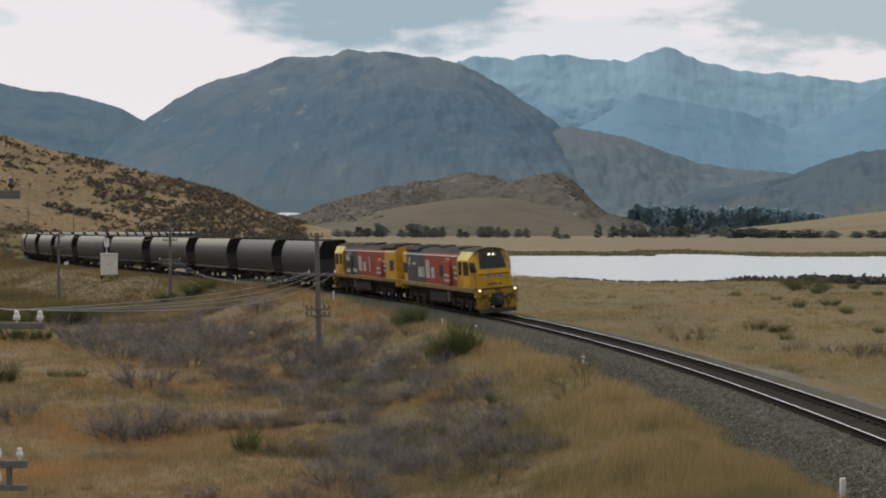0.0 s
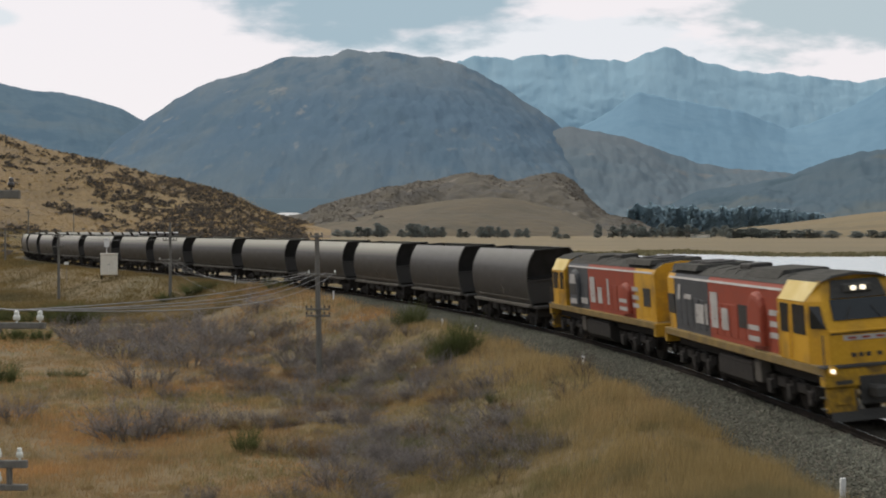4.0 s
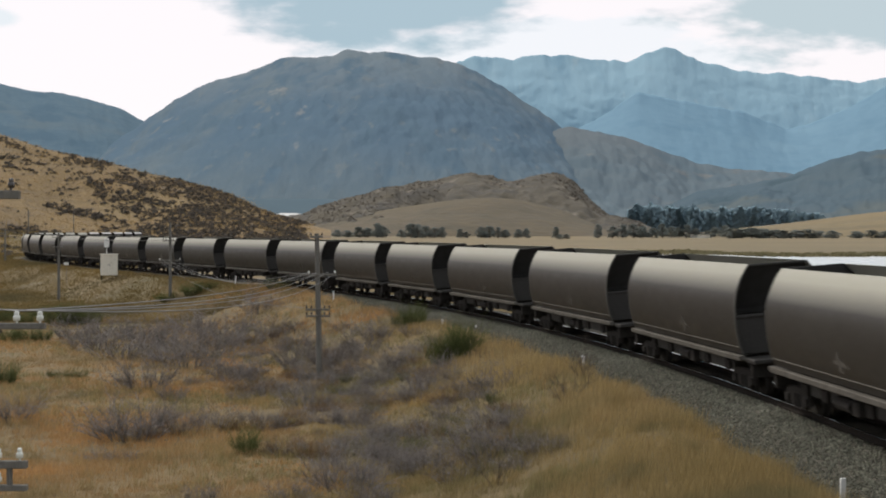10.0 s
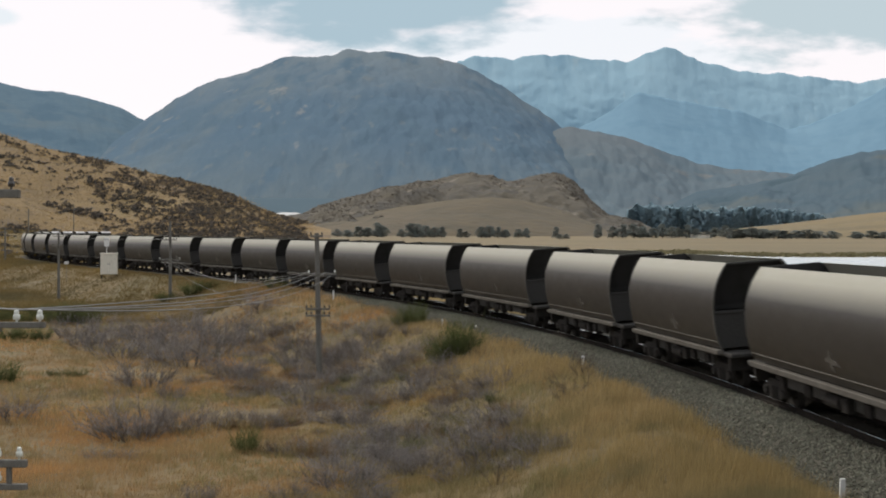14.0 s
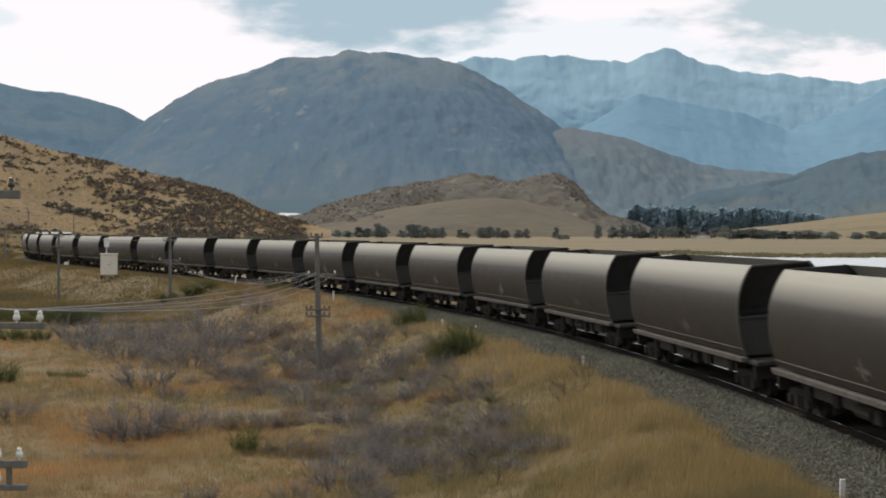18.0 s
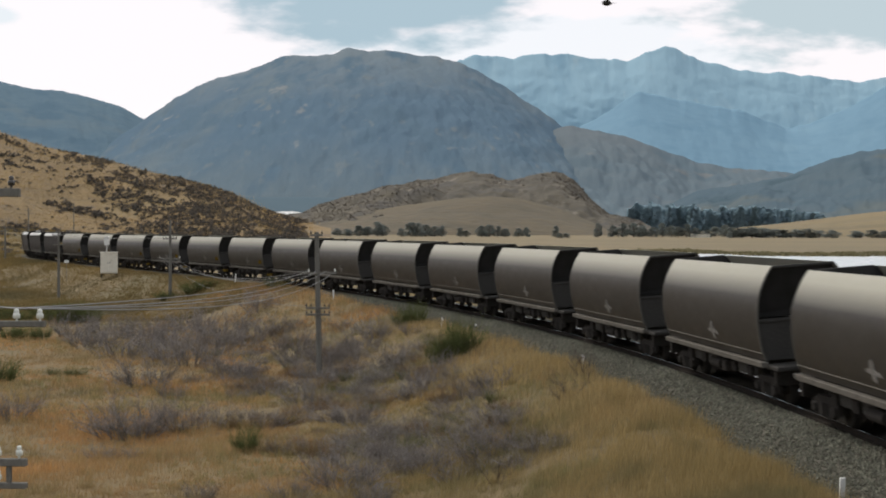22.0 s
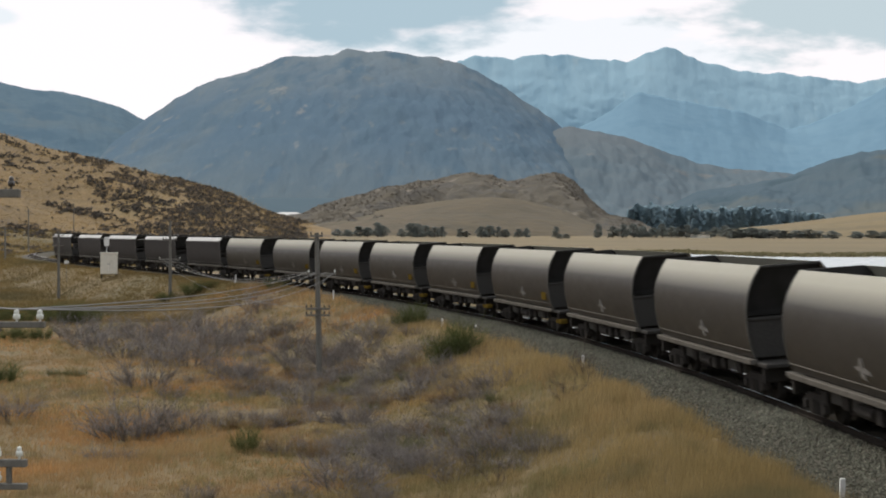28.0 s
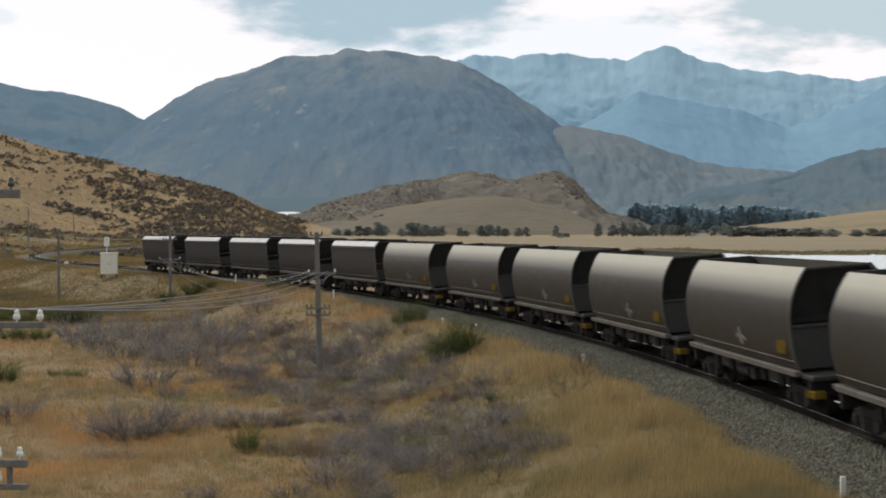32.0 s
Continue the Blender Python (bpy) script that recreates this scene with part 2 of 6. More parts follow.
M_SPUR = surf("tawny spur with painted haze", [(.124, .156, .18), (.134, .16, .178), (.118, .152, .178)], .0035, 1., 0, .25, .05, dist=5., spec=0.,
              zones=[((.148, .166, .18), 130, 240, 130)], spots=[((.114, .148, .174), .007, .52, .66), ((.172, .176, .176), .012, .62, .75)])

# sky light on the upper curve is put into the colour, besides dust
M_WAGON = surf("dusty dark grey hopper steel with painted top light", [(.038, .035, .031), (.034, .030, .027), (.042, .038, .034)], 1.1, .4, 0., .22, 2.6, spec=.11, top_light=((.335, .32, .262), 2.96, 3.52),
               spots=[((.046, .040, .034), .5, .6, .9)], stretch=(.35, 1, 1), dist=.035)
# same steel, with less light painted on the upper curve
M_WAGON_N = surf("dark grey hopper steel with weaker top light", [(.036, .035, .034), (.032, .031, .03), (.04, .038, .036)], 1.1, .42, 0., .2, 2.6, spec=.11, top_light=((.17, .165, .148), 2.9, 3.6),
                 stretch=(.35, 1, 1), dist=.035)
# paler than the sides: an edge highlight put into the colour
M_FLANGE = surf("steel edge with painted highlight", [(.082, .076, .067), (.054, .051, .045)], 2., .5, 0, .05, 14., spec=.3)
M_WAGON_B = surf("slab-sided hopper steel", [(.042, .038, .037), (.034, .031, .03), (.047, .042, .04)], 1.1, .6, .0, .05, 16., spec=.06)
M_DARK = surf("black sooty steel", [(.052, .05, .047), (.04, .038, .036), (.064, .06, .055)], 2., .75, 0, .2, 18., spec=.1)
M_ENDS = surf("grimy wagon end steel", [(.045, .042, .04), (.033, .031, .029), (.054, .05, .046)], 1.6, .65, 0, .1, 16., spec=.1)
# shade inside the end opening, put into the colour
M_PIT = surf("steel darkened as recess shade", [(.034, .032, .031), (.025, .024, .022)], 2., .9, 0, .1, 14.)
M_COAL = surf("coal", [(.028, .027, .027), (.036, .035, .034)], 4., .75, 0, .8, 12., dist=.08)
M_LEDGE = surf("pale sill plate", [(.125, .115, .103), (.082, .076, .067), (.148, .136, .121)], 2., .55, .2, .1, 20.)
M_MARK = surf("chalky white mark", [(.217, .207, .192), (.156, .148, .138)], 3., .7, 0, .05, 15.)
M_MARK_F = surf("faded chalky mark", [(.13, .12, .105), (.09, .082, .072)], 3., .7, 0, .05, 15.)
M_LID = surf("pale grey wagon lid", [(.62, .61, .6), (.5, .49, .48)], 1.5, .45, 0, .05, 15.)
M_BOGIE = surf("grimy bogie steel", [(.031, .027, .025), (.021, .020, .019), (.038, .034, .030)], 3., .85, 0, .25, 22., spec=.08)
M_WHEEL = surf("worn wheel steel", [(.042, .038, .035), (.030, .028, .026)], 4., .65, .2, .1, 22.)
M_YELLOW = surf("loco yellow paint", [(.52, .275, .012), (.44, .225, .012), (.55, .3, .02)], 1.2, .55, 0, .04, 12., spots=[((.17, .1, .03), .9, .5, .74)], spec=.25)
M_GRIMY = surf("grimy ochre paint", [(.127, .083, .017), (.078, .054, .017)], 2., .7, 0, .05, 12.)
M_GRIMED = surf("oil-streaked yellow paint", [(.4, .225, .018), (.22, .13, .025), (.46, .26, .025)], 1.6, .65, 0, .05, 12., spots=[((.07, .05, .03), 1.7, .5, .66)], spec=.15)
M_GRIT = surf("dusty grey-brown paint", [(.11, .1, .088), (.075, .068, .06)], 2., .7, 0, .1, 14.)
# paler copy of the cab yellow: sky light painted on the sloped corners
M_CORNER_LIT = surf("yellow roof corner with painted sky light", [(.68, .56, .3), (.58, .45, .2)], 1.5, .4, 0, .03, 12.)
M_RED = surf("loco red paint", [(.260, .044, .022), (.210, .039, .021), (.285, .057, .028)], 1.2, .6, 0, .04, 12., spots=[((.171, .049, .031), .9, .58, .78)], spec=.2)
M_GREY = surf("loco dark grey paint", [(.06, .063, .07), (.043, .046, .05)], 1.4, .55, 0, .04, 12., spec=.2)
M_ROOF = surf("sooty grey loco roof", [(.082, .08, .074), (.055, .054, .05), (.105, .1, .092)], 1.6, .6, 0, .1, 14.)
M_SOLE = surf("dusty ochre sole bar", [(.24, .165, .065), (.15, .11, .055), (.21, .165, .105)], 1.5, .6, 0, .05, 14.)
M_LETTER = surf("off-white livery shape", [(.440, .422, .405), (.334, .317, .299)], 1.8, .5, 0, 0, 14.)
M_GLASS = surf("dark cab glass", [(.012, .015, .018), (.018, .022, .025)], 1., .14, 0, 0, 10., spec=.35)
M_LAMP = bpy.data.materials.new("lit lamp")
M_LAMP.use_nodes = True
M_LAMP.node_tree.nodes["Principled BSDF"].inputs["Emission Color"].default_value = (1, .86, .6, 1)
M_LAMP.node_tree.nodes["Principled BSDF"].inputs["Emission Strength"].default_value = 1.5
M_POLE = surf("grey weathered pole timber", [(.17, .16, .145), (.11, .102, .092), (.21, .2, .18)], 2., .9, 0, .4, 20., stretch=(4, 4, .5))
M_INSUL = surf("white porcelain", [(.72, .72, .66), (.6, .6, .55)], 6., .2, 0, 0, 20., spec=.6)
M_INSUL_D = surf("brown porcelain", [(.03, .025, .022), (.05, .04, .035)], 6., .25, 0, 0, 20., spec=.6)
M_WIRE = surf("weathered line wire", [(.2, .2, .2), (.15, .15, .15)], 3., .5, .5, 0, 20.)
M_POST = surf("white marker post paint", [(.75, .74, .72), (.6, .59, .57)], 4., .6, 0, .05, 20.)
M_CABINET = surf("cream cabinet paint", [(.78, .72, .62), (.7, .64, .54)], 2., .6, 0, .03, 15., spots=[((.4, .36, .3), 3., .62, .78)])

# ================= helpers of the build =================


def mesh_of(name, bm, material):
    me = bpy.data.meshes.new(name)
    bm.to_mesh(me)
    bm.free()
    me.materials.append(material)
    return me


def part(name, bm, material, parent, label="", smooth=False):
    me = mesh_of(name, bm, material)
    if smooth:
        me.shade_smooth()
    ob = new(name, me)
    ob.parent = parent
    if label:
        tagged(ob, label)
    return ob


def grid_mesh(name, verts, faces, material, smooth=True):
    me = bpy.data.meshes.new(name)
    me.from_pydata([tuple(v) for v in verts], [], faces)
    me.materials.append(material)
    if smooth:
        me.shade_smooth()
    return me


def box(bm, x0, x1, y0, y1, z0, z1, bevel=0.0):
    """A box with chamfered edges, added to bm."""
    g = bmesh.ops.create_cube(bm, size=1.0)
    for v in g["verts"]:
        v.co = Vector(((x0 + x1) / 2 + v.co.x * (x1 - x0), (y0 + y1) / 2 + v.co.y * (y1 - y0), (z0 + z1) / 2 + v.co.z * (z1 - z0)))
    if bevel:
        es = list({e for v in g["verts"] for e in v.link_edges})
        bmesh.ops.bevel(bm, geom=es, offset=bevel, segments=1, affect="EDGES")
    return bm


def cyl(bm, a, b, r0, r1=None, n=10):
    """A tapered round bar from a to b."""
    a, b = Vector(a), Vector(b)
    r1 = r0 if r1 is None else r1
    q = (b - a).to_track_quat("Z", "Y").to_matrix()
    ring = []
    for p, r in ((a, r0), (b, r1)):
        ring.append([bm.verts.new(p + q @ Vector((r * math.cos(6.2832 * k / n), r * math.sin(6.2832 * k / n), 0))) for k in range(n)])
    for k in range(n):
        bm.faces.new((ring[0][k], ring[0][(k + 1) % n], ring[1][(k + 1) % n], ring[1][k]))
    bm.faces.new(ring[0][::-1])
    bm.faces.new(ring[1])
    return bm


def prism(bm, outline, x0, x1, caps=True):
    """An outline of (y, z) swept along x."""
    A = [bm.verts.new((x0, y, z)) for y, z in outline]
    B = [bm.verts.new((x1, y, z)) for y, z in outline]
    n = len(outline)
    for k in range(n):
        bm.faces.new((A[k], A[(k + 1) % n], B[(k + 1) % n], B[k]))
    if caps:
        bm.faces.new(A[::-1])
        bm.faces.new(B)
    bmesh.ops.recalc_face_normals(bm, faces=bm.faces)
    return bm


def plate(bm, quad, normal, thick=0.012):
    """A flat plate: a polygon and the way in which it is thick."""
    nrm = Vector(normal) * thick
    A = [bm.verts.new(Vector(p)) for p in quad]
    B = [bm.verts.new(Vector(p) + nrm) for p in quad]
    n = len(quad)
    for k in range(n):
        bm.faces.new((A[k], A[(k + 1) % n], B[(k + 1) % n], B[k]))
    bm.faces.new(A[::-1])
    bm.faces.new(B)
    bmesh.ops.recalc_face_normals(bm, faces=bm.faces)
    return bm


def B():
    return bmesh.new()


def thing(name, label, category, group="", m=None):
    ob = tagged(new(name), label, category, group)
    if m is not None:
        ob.matrix_world = m
    return ob


def fbm(x, y, z=0.0, octaves=4):
    return noise.fractal(Vector((x, y, z)), 1.0, 2.0, octaves)


# ================= railway line in plan =================
S_KNOT = [-15, 10, 35, 60, 85, 110, 135, 160, 185, 210, 235, 260, 285, 310, 345, 395, 445, 495, 545, 595]
HEADING = [-1.46, -5.04, -10.3, -15.57, -19.31, -23.07, -25.69, -26.54, -24.81, -21.38, -16.15, -10.44, -6.09, -3.59, -1.51,
           -2.32, -1.38, -2.44, -3.94, -5.44]
LINE_S = np.arange(-400.0, 700.0, 0.5)
_th = np.radians(np.interp(LINE_S, S_KNOT, HEADING))
LINE_X, LINE_Y = np.cumsum(np.sin(_th)) * 0.5, np.cumsum(np.cos(_th)) * 0.5
_zero = int(np.argmin(abs(LINE_S)))
LINE_X += 10.396 - LINE_X[_zero]
LINE_Y += 35.587 - LINE_Y[_zero]
LINE_Z = 0.00264 * np.clip(LINE_S, 0, 280)
CANT = 0.076


def line_at(s):
    """Middle of the line between the rail heads: place and heading away from the camera."""
    return (float(np.interp(s, LINE_S, LINE_X)), float(np.interp(s, LINE_S, LINE_Y)), float(np.interp(s, LINE_S, LINE_Z)),
            float(np.interp(s, LINE_S, _th)))


def line_point(s, lat, up):
    """lat metres to the camera's side of the line, up metres over the rails, with the cant."""
    x, y, z, th = line_at(s)
    lat, up = lat + up * CANT, up - lat * CANT
    return Vector((x - math.cos(th) * lat, y + math.sin(th) * lat, z + up))


def line_offset(px, py):
    """Signed distance of plan points from the line (positive on the camera's side) and the rail height there."""
    px, py = np.asarray(px, float), np.asarray(py, float)
    best, idx = np.full(px.shape, 1e9), np.zeros(px.shape, int)
    for i in range(0, len(LINE_S), 6):
        d2 = (px - LINE_X[i]) ** 2 + (py - LINE_Y[i]) ** 2
        near = d2 < best
        best[near], idx[near] = d2[near], i
    th = _th[idx]
    side = (px - LINE_X[idx]) * -np.cos(th) + (py - LINE_Y[idx]) * np.sin(th)
    return np.where(side > 0, 1, -1) * np.sqrt(best), LINE_Z[idx]


def step(a, b, v):
    t = np.clip((v - a) / (b - a), 0, 1)
    return t * t * (3 - 2 * t)


LAKE_Z = -1.25


def lake_near(px):
    return 196 + 11 * np.sin(px * 0.055 + 1.9) + 5 * np.sin(px * 0.21) - 8 * np.exp(-((px - 23) / 11) ** 2)


def lake_far(px):
    return 385 + 7 * np.sin(px * 0.05) + 34 * step(50, 56, px) * (1 - step(70, 77, px)) + 24 * step(95, 150, px)


def waves(px, py):
    """Cheap rolling relief."""
    return (0.5 * np.sin(px * .13 + 1.3 * np.sin(py * .05)) + 0.35 * np.sin(px * .31 - py * .11 + 2) + 0.3 * np.sin(py * .23 + px * .07)
            + 0.2 * np.sin(px * .9 + 1.7 * np.sin(py * .4)))


def ground_z(px, py):
    px, py = np.asarray(px, float), np.asarray(py, float)
    d, rz = line_offset(px, py)
    r = np.hypot(px, py)
    # the camera's side: a bank that falls to a hollow
    low = -2.5 + 0.22 * waves(px, py) * step(4, 14, d) + 1.1 * step(150, 230, py)
    edge = 0.95 - 0.3 * step(34, 48, py) - 0.32 * step(92, 125, py)
    left = rz - edge + (low - rz + edge) * step(3.0, 11.5, d)
    # the far side: flat paddock, then lake, then a plain that rises gently
    right = rz * step(30, 4, -d) - 0.75 - 0.5 * step(10, 90, -d) + 0.08 * waves(px * .7, py * .7) * step(6, 20, -d)
    in_lake = step(-6, 7, py - lake_near(px)) * (1 - step(-6, 7, py - lake_far(px))) * step(-28, -14, px)
    right = right - 1.6 * in_lake
    plain = -0.95 + 0.0030 * np.clip(r - 400, 0, 900) + 0.0045 * np.clip(r - 1300, 0, 4000)
    right = right + (plain - right) * step(395, 520, py)
    left = left + (plain + 1.2 - left) * step(300, 520, py)
    left = left + 4.2 * step(5, 70, d) * step(265, 345, py)
    z = np.where(d > 0, left, right)
    bed = rz - 1.15
    return np.where(abs(d) < 3.0 - 1.3 * step(92, 125, py) * (d > 0), np.minimum(bed, z), z)


def ground():
    fine = np.radians(np.arange(-17.6, 17.61, 0.11))
    side = np.radians(np.linspace(17.6, 342.4, 80))[1:-1]
    ang = np.concatenate([fine, side])
    rad = np.concatenate([[0.5, 4, 9], np.geomspace(14, 4950, 330)])
    A, R = np.meshgrid(ang, rad)
    X, Y = R * np.sin(A), R * np.cos(A)
    Z = ground_z(X, Y)
    n, m = len(ang), len(rad)
    verts = np.stack([X.ravel(), Y.ravel(), Z.ravel()], 1)
    faces = [(i * n + j, i * n + (j + 1) % n, (i + 1) * n + (j + 1) % n, (i + 1) * n + j) for i in range(m - 1) for j in range(n)]
    faces.append(tuple(range(n - 1, -1, -1)))
    me = grid_mesh("ground", verts, faces, M_GROUND)
    me.materials.append(M_PADDOCK)
    yy, xx = Y.ravel(), X.ravel()
    for f in me.polygons:
        v = f.vertices[0]
        if yy[v] > 330 and (xx[v] > -55 or yy[v] > 640):
            f.material_index = 1
    return tagged(new("ground", me), "dry tawny tussock grassland round the railway", "ground", kind="structure")


ground()


def lake():
    xs = np.linspace(-24, 330, 60)
    verts, faces = [], []
    for i, x in enumerate(xs):
        a, b = float(lake_near(x)) - 9, float(lake_far(x)) + 9
        for k in range(5):
            verts.append((x, a + (b - a) * k / 4, LAKE_Z))
    for i in range(len(xs) - 1):
        for k in range(4):
            a = i * 5 + k
            faces.append((a, a + 5, a + 6, a + 1))
    tagged(new("water", grid_mesh("water", verts, faces, M_WATER)), "still pale lake, sky reflection partly in its colour", "lake", kind="structure")


lake()


def ridge(name, label, material, crest, dist, depth, rough, seed, base=0.0, category="mountain", face=1.0, cols=220, rows=46, front=1.0,
          valley=0.0, spurs=5.0, jagged=.11, along=1.0, crag=0.0):
    """A range of hills. crest: (azimuth tangent, height tangent) along its skyline; dist: how far the crest stands; depth: how far it
    spreads before and behind; rough: relief in metres."""
    us = np.linspace(crest[0][0], crest[-1][0], cols)
    hs = np.interp(us, [c[0] for c in crest], [c[1] for c in crest])
    hs = np.convolve(np.pad(hs, 4, mode="edge"), np.array([1, 2, 3, 4, 5, 4, 3, 2, 1]) / 25.0, mode="valid")
    span = max(3, cols // 14)
    soft_hs = np.convolve(np.pad(hs, span, mode="edge"), np.ones(2 * span + 1) / (2 * span + 1), mode="valid")
    verts, faces = [], []
    for i, u in enumerate(us):
        crisp = hs[i] + crag * noise.fractal(Vector((u * 95, seed, 0)), 1.0, 2.0, 5)
        for k in range(rows):
            lower = min(1.0, k / (rows - 1) * 1.35) ** 5
            crest_z = EYE[2] + (soft_hs[i] + (crisp - soft_hs[i]) * lower) * dist
            w = k / (rows - 1) * 1.35
            back = max(0.0, w - 1.0)
            y = dist - depth * front * (1 - min(w, 1.0)) + back * depth
            up = min(w, 1.0)
            lam = depth / spurs
            here = Vector((u * dist / lam + w * .5, w * depth / lam * .8 * along, seed))
            sp = noise.fractal(here, 1.0, 2.0, 5) - .5 * abs(noise.fractal(here * 1.7, 1.0, 2.0, 4))
            shape = up ** face - back * 1.3
            z = base + (crest_z - base) * max(shape, -0.05)
            mid = math.sin(math.pi * min(up, 1.0)) ** 0.8
            z += rough * sp * mid * min(1.0, (crest_z - base) / (rough * 3 + 1e-6)) - valley * mid
            jag = noise.fractal(here * 5.3, 1.0, 2.0, 4)
            z += rough * jagged * jag * (0.5 + mid) * min(1.0, max(0.0, (crest_z - base) / (rough * 2 + 1e-6)))
            yy = y + depth * 0.04 * sp * mid
            verts.append((u * yy, yy, z))
    for i in range(cols - 1):
        for k in range(rows - 1):
            a = i * rows + k
            faces.append((a, a + rows, a + rows + 1, a + 1))
    return tagged(new(name, grid_mesh(name, verts, faces, material)), label, category, kind="structure")


def sky_line(*xy):
    """Skyline stations, 1/1000 of the distance: sideways and up."""
    return [(a / 1000.0, b / 1000.0) for a, b in xy]


ridge("backdrop_far_range", "haze-pale blue distant mountain range under cloud", M_MOUNT_B,
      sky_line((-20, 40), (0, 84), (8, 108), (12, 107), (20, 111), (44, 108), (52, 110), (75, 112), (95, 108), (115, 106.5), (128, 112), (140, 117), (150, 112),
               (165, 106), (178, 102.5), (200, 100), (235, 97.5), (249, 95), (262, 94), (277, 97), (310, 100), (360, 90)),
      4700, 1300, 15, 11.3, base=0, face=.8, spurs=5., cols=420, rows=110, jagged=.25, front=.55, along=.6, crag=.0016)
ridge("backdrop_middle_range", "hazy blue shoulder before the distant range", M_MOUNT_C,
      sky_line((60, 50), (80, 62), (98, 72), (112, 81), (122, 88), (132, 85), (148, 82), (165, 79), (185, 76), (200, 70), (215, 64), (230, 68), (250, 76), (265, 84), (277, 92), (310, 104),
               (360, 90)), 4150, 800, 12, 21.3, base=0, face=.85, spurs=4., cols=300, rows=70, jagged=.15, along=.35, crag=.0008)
ridge("backdrop_near_mountain", "broad haze-blue mountain in shade", M_MOUNT,
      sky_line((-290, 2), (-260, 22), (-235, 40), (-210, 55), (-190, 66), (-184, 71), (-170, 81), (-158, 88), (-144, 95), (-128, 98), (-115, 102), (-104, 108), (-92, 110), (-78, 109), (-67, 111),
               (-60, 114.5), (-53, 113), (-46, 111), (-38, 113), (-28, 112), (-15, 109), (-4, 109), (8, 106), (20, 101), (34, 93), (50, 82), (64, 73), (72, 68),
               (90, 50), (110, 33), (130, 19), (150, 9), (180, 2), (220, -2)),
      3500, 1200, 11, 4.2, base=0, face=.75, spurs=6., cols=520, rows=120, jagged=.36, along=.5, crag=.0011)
ridge("backdrop_left_range", "dark hills behind the slope, haze blue in their colour", M_MOUNT_L,
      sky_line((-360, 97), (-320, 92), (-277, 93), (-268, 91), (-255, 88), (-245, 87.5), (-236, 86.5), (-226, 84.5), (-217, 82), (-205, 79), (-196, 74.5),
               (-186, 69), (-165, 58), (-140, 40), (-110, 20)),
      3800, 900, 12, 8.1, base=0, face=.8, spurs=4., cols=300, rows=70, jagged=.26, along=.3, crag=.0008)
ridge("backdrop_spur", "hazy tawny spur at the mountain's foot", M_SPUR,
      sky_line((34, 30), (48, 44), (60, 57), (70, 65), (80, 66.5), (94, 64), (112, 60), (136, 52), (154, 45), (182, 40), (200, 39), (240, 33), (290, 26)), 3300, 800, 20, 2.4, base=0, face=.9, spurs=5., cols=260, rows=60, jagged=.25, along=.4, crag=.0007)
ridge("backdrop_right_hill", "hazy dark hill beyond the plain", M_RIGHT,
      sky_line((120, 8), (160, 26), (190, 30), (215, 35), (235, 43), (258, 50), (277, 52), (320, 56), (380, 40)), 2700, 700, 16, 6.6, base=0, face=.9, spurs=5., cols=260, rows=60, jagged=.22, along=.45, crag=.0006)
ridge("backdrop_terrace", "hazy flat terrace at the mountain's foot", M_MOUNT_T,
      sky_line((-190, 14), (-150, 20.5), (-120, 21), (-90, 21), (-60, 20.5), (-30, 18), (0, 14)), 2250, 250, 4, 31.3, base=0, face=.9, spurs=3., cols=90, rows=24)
# low standing ridge, sized to show as a pale strip from the camera
ridge("river_flat", "pale strip standing for a dry riverbed between the hills", M_LID, sky_line((-107, 10), (-104, 12.2), (-90, 12.2), (-86, 10)), 2000, 60, .3, 41.3, base=12,
      category="riverbed", face=.9, cols=24, rows=8)
ridge("hill_left", "tawny grass hillside dotted with dark scrub", M_HILL,
      sky_line((-420, 92), (-340, 75), (-277, 62), (-262, 57), (-248, 52), (-232, 49), (-215, 45), (-198, 41), (-180, 36), (-162, 32), (-145, 27.5),
               (-130, 22.5), (-115, 14), (-100, 9), (-85, 5), (-70, 1)), 760, 200, 5, 3.3, base=-1.5, category="hill", face=.95, spurs=3., rows=40)
ridge("knoll", "bare brown rocky knoll on the plain", M_KNOLL,
      sky_line((-150, 2), (-120, 5), (-100, 8.5), (-79, 14.3), (-65, 20), (-50, 24.5), (-33, 28.5), (-15, 31.3), (6, 34.8), (16, 37), (30, 34.8), (41, 31.3),
               (52, 34.5), (62, 36.5), (71, 37), (80, 33.6), (90, 23), (98, 15), (105, 9.2), (113, 9.4), (122, 6.6), (130, 1)), 1700, 440, 13, 5.5, base=1.2,
      category="hill", face=.8, spurs=4., cols=340, rows=70, jagged=.28, along=.6, crag=.0009)
ridge("knoll_front", "smooth tan foreslope below the knoll", M_TAN,
      sky_line((-110, 1), (-93, 4), (-65, 8), (-30, 15.5), (6, 20.5), (30, 22), (50, 20.5), (76, 13.5), (97, 4), (110, 1)), 1420, 230, 3, 15.5, base=1.5, category="hill", face=.8,
      spurs=3., rows=30)
ridge("hill_right", "low smooth tawny rise beyond the trees", M_PADDOCK,
      sky_line((160, -2), (185, 2.5), (210, 5), (235, 8), (258, 11), (277, 13), (310, 18), (350, 14)), 1350, 260, 2, 7.7, base=1.0, category="hill", face=.8)

# ================= railway line =================


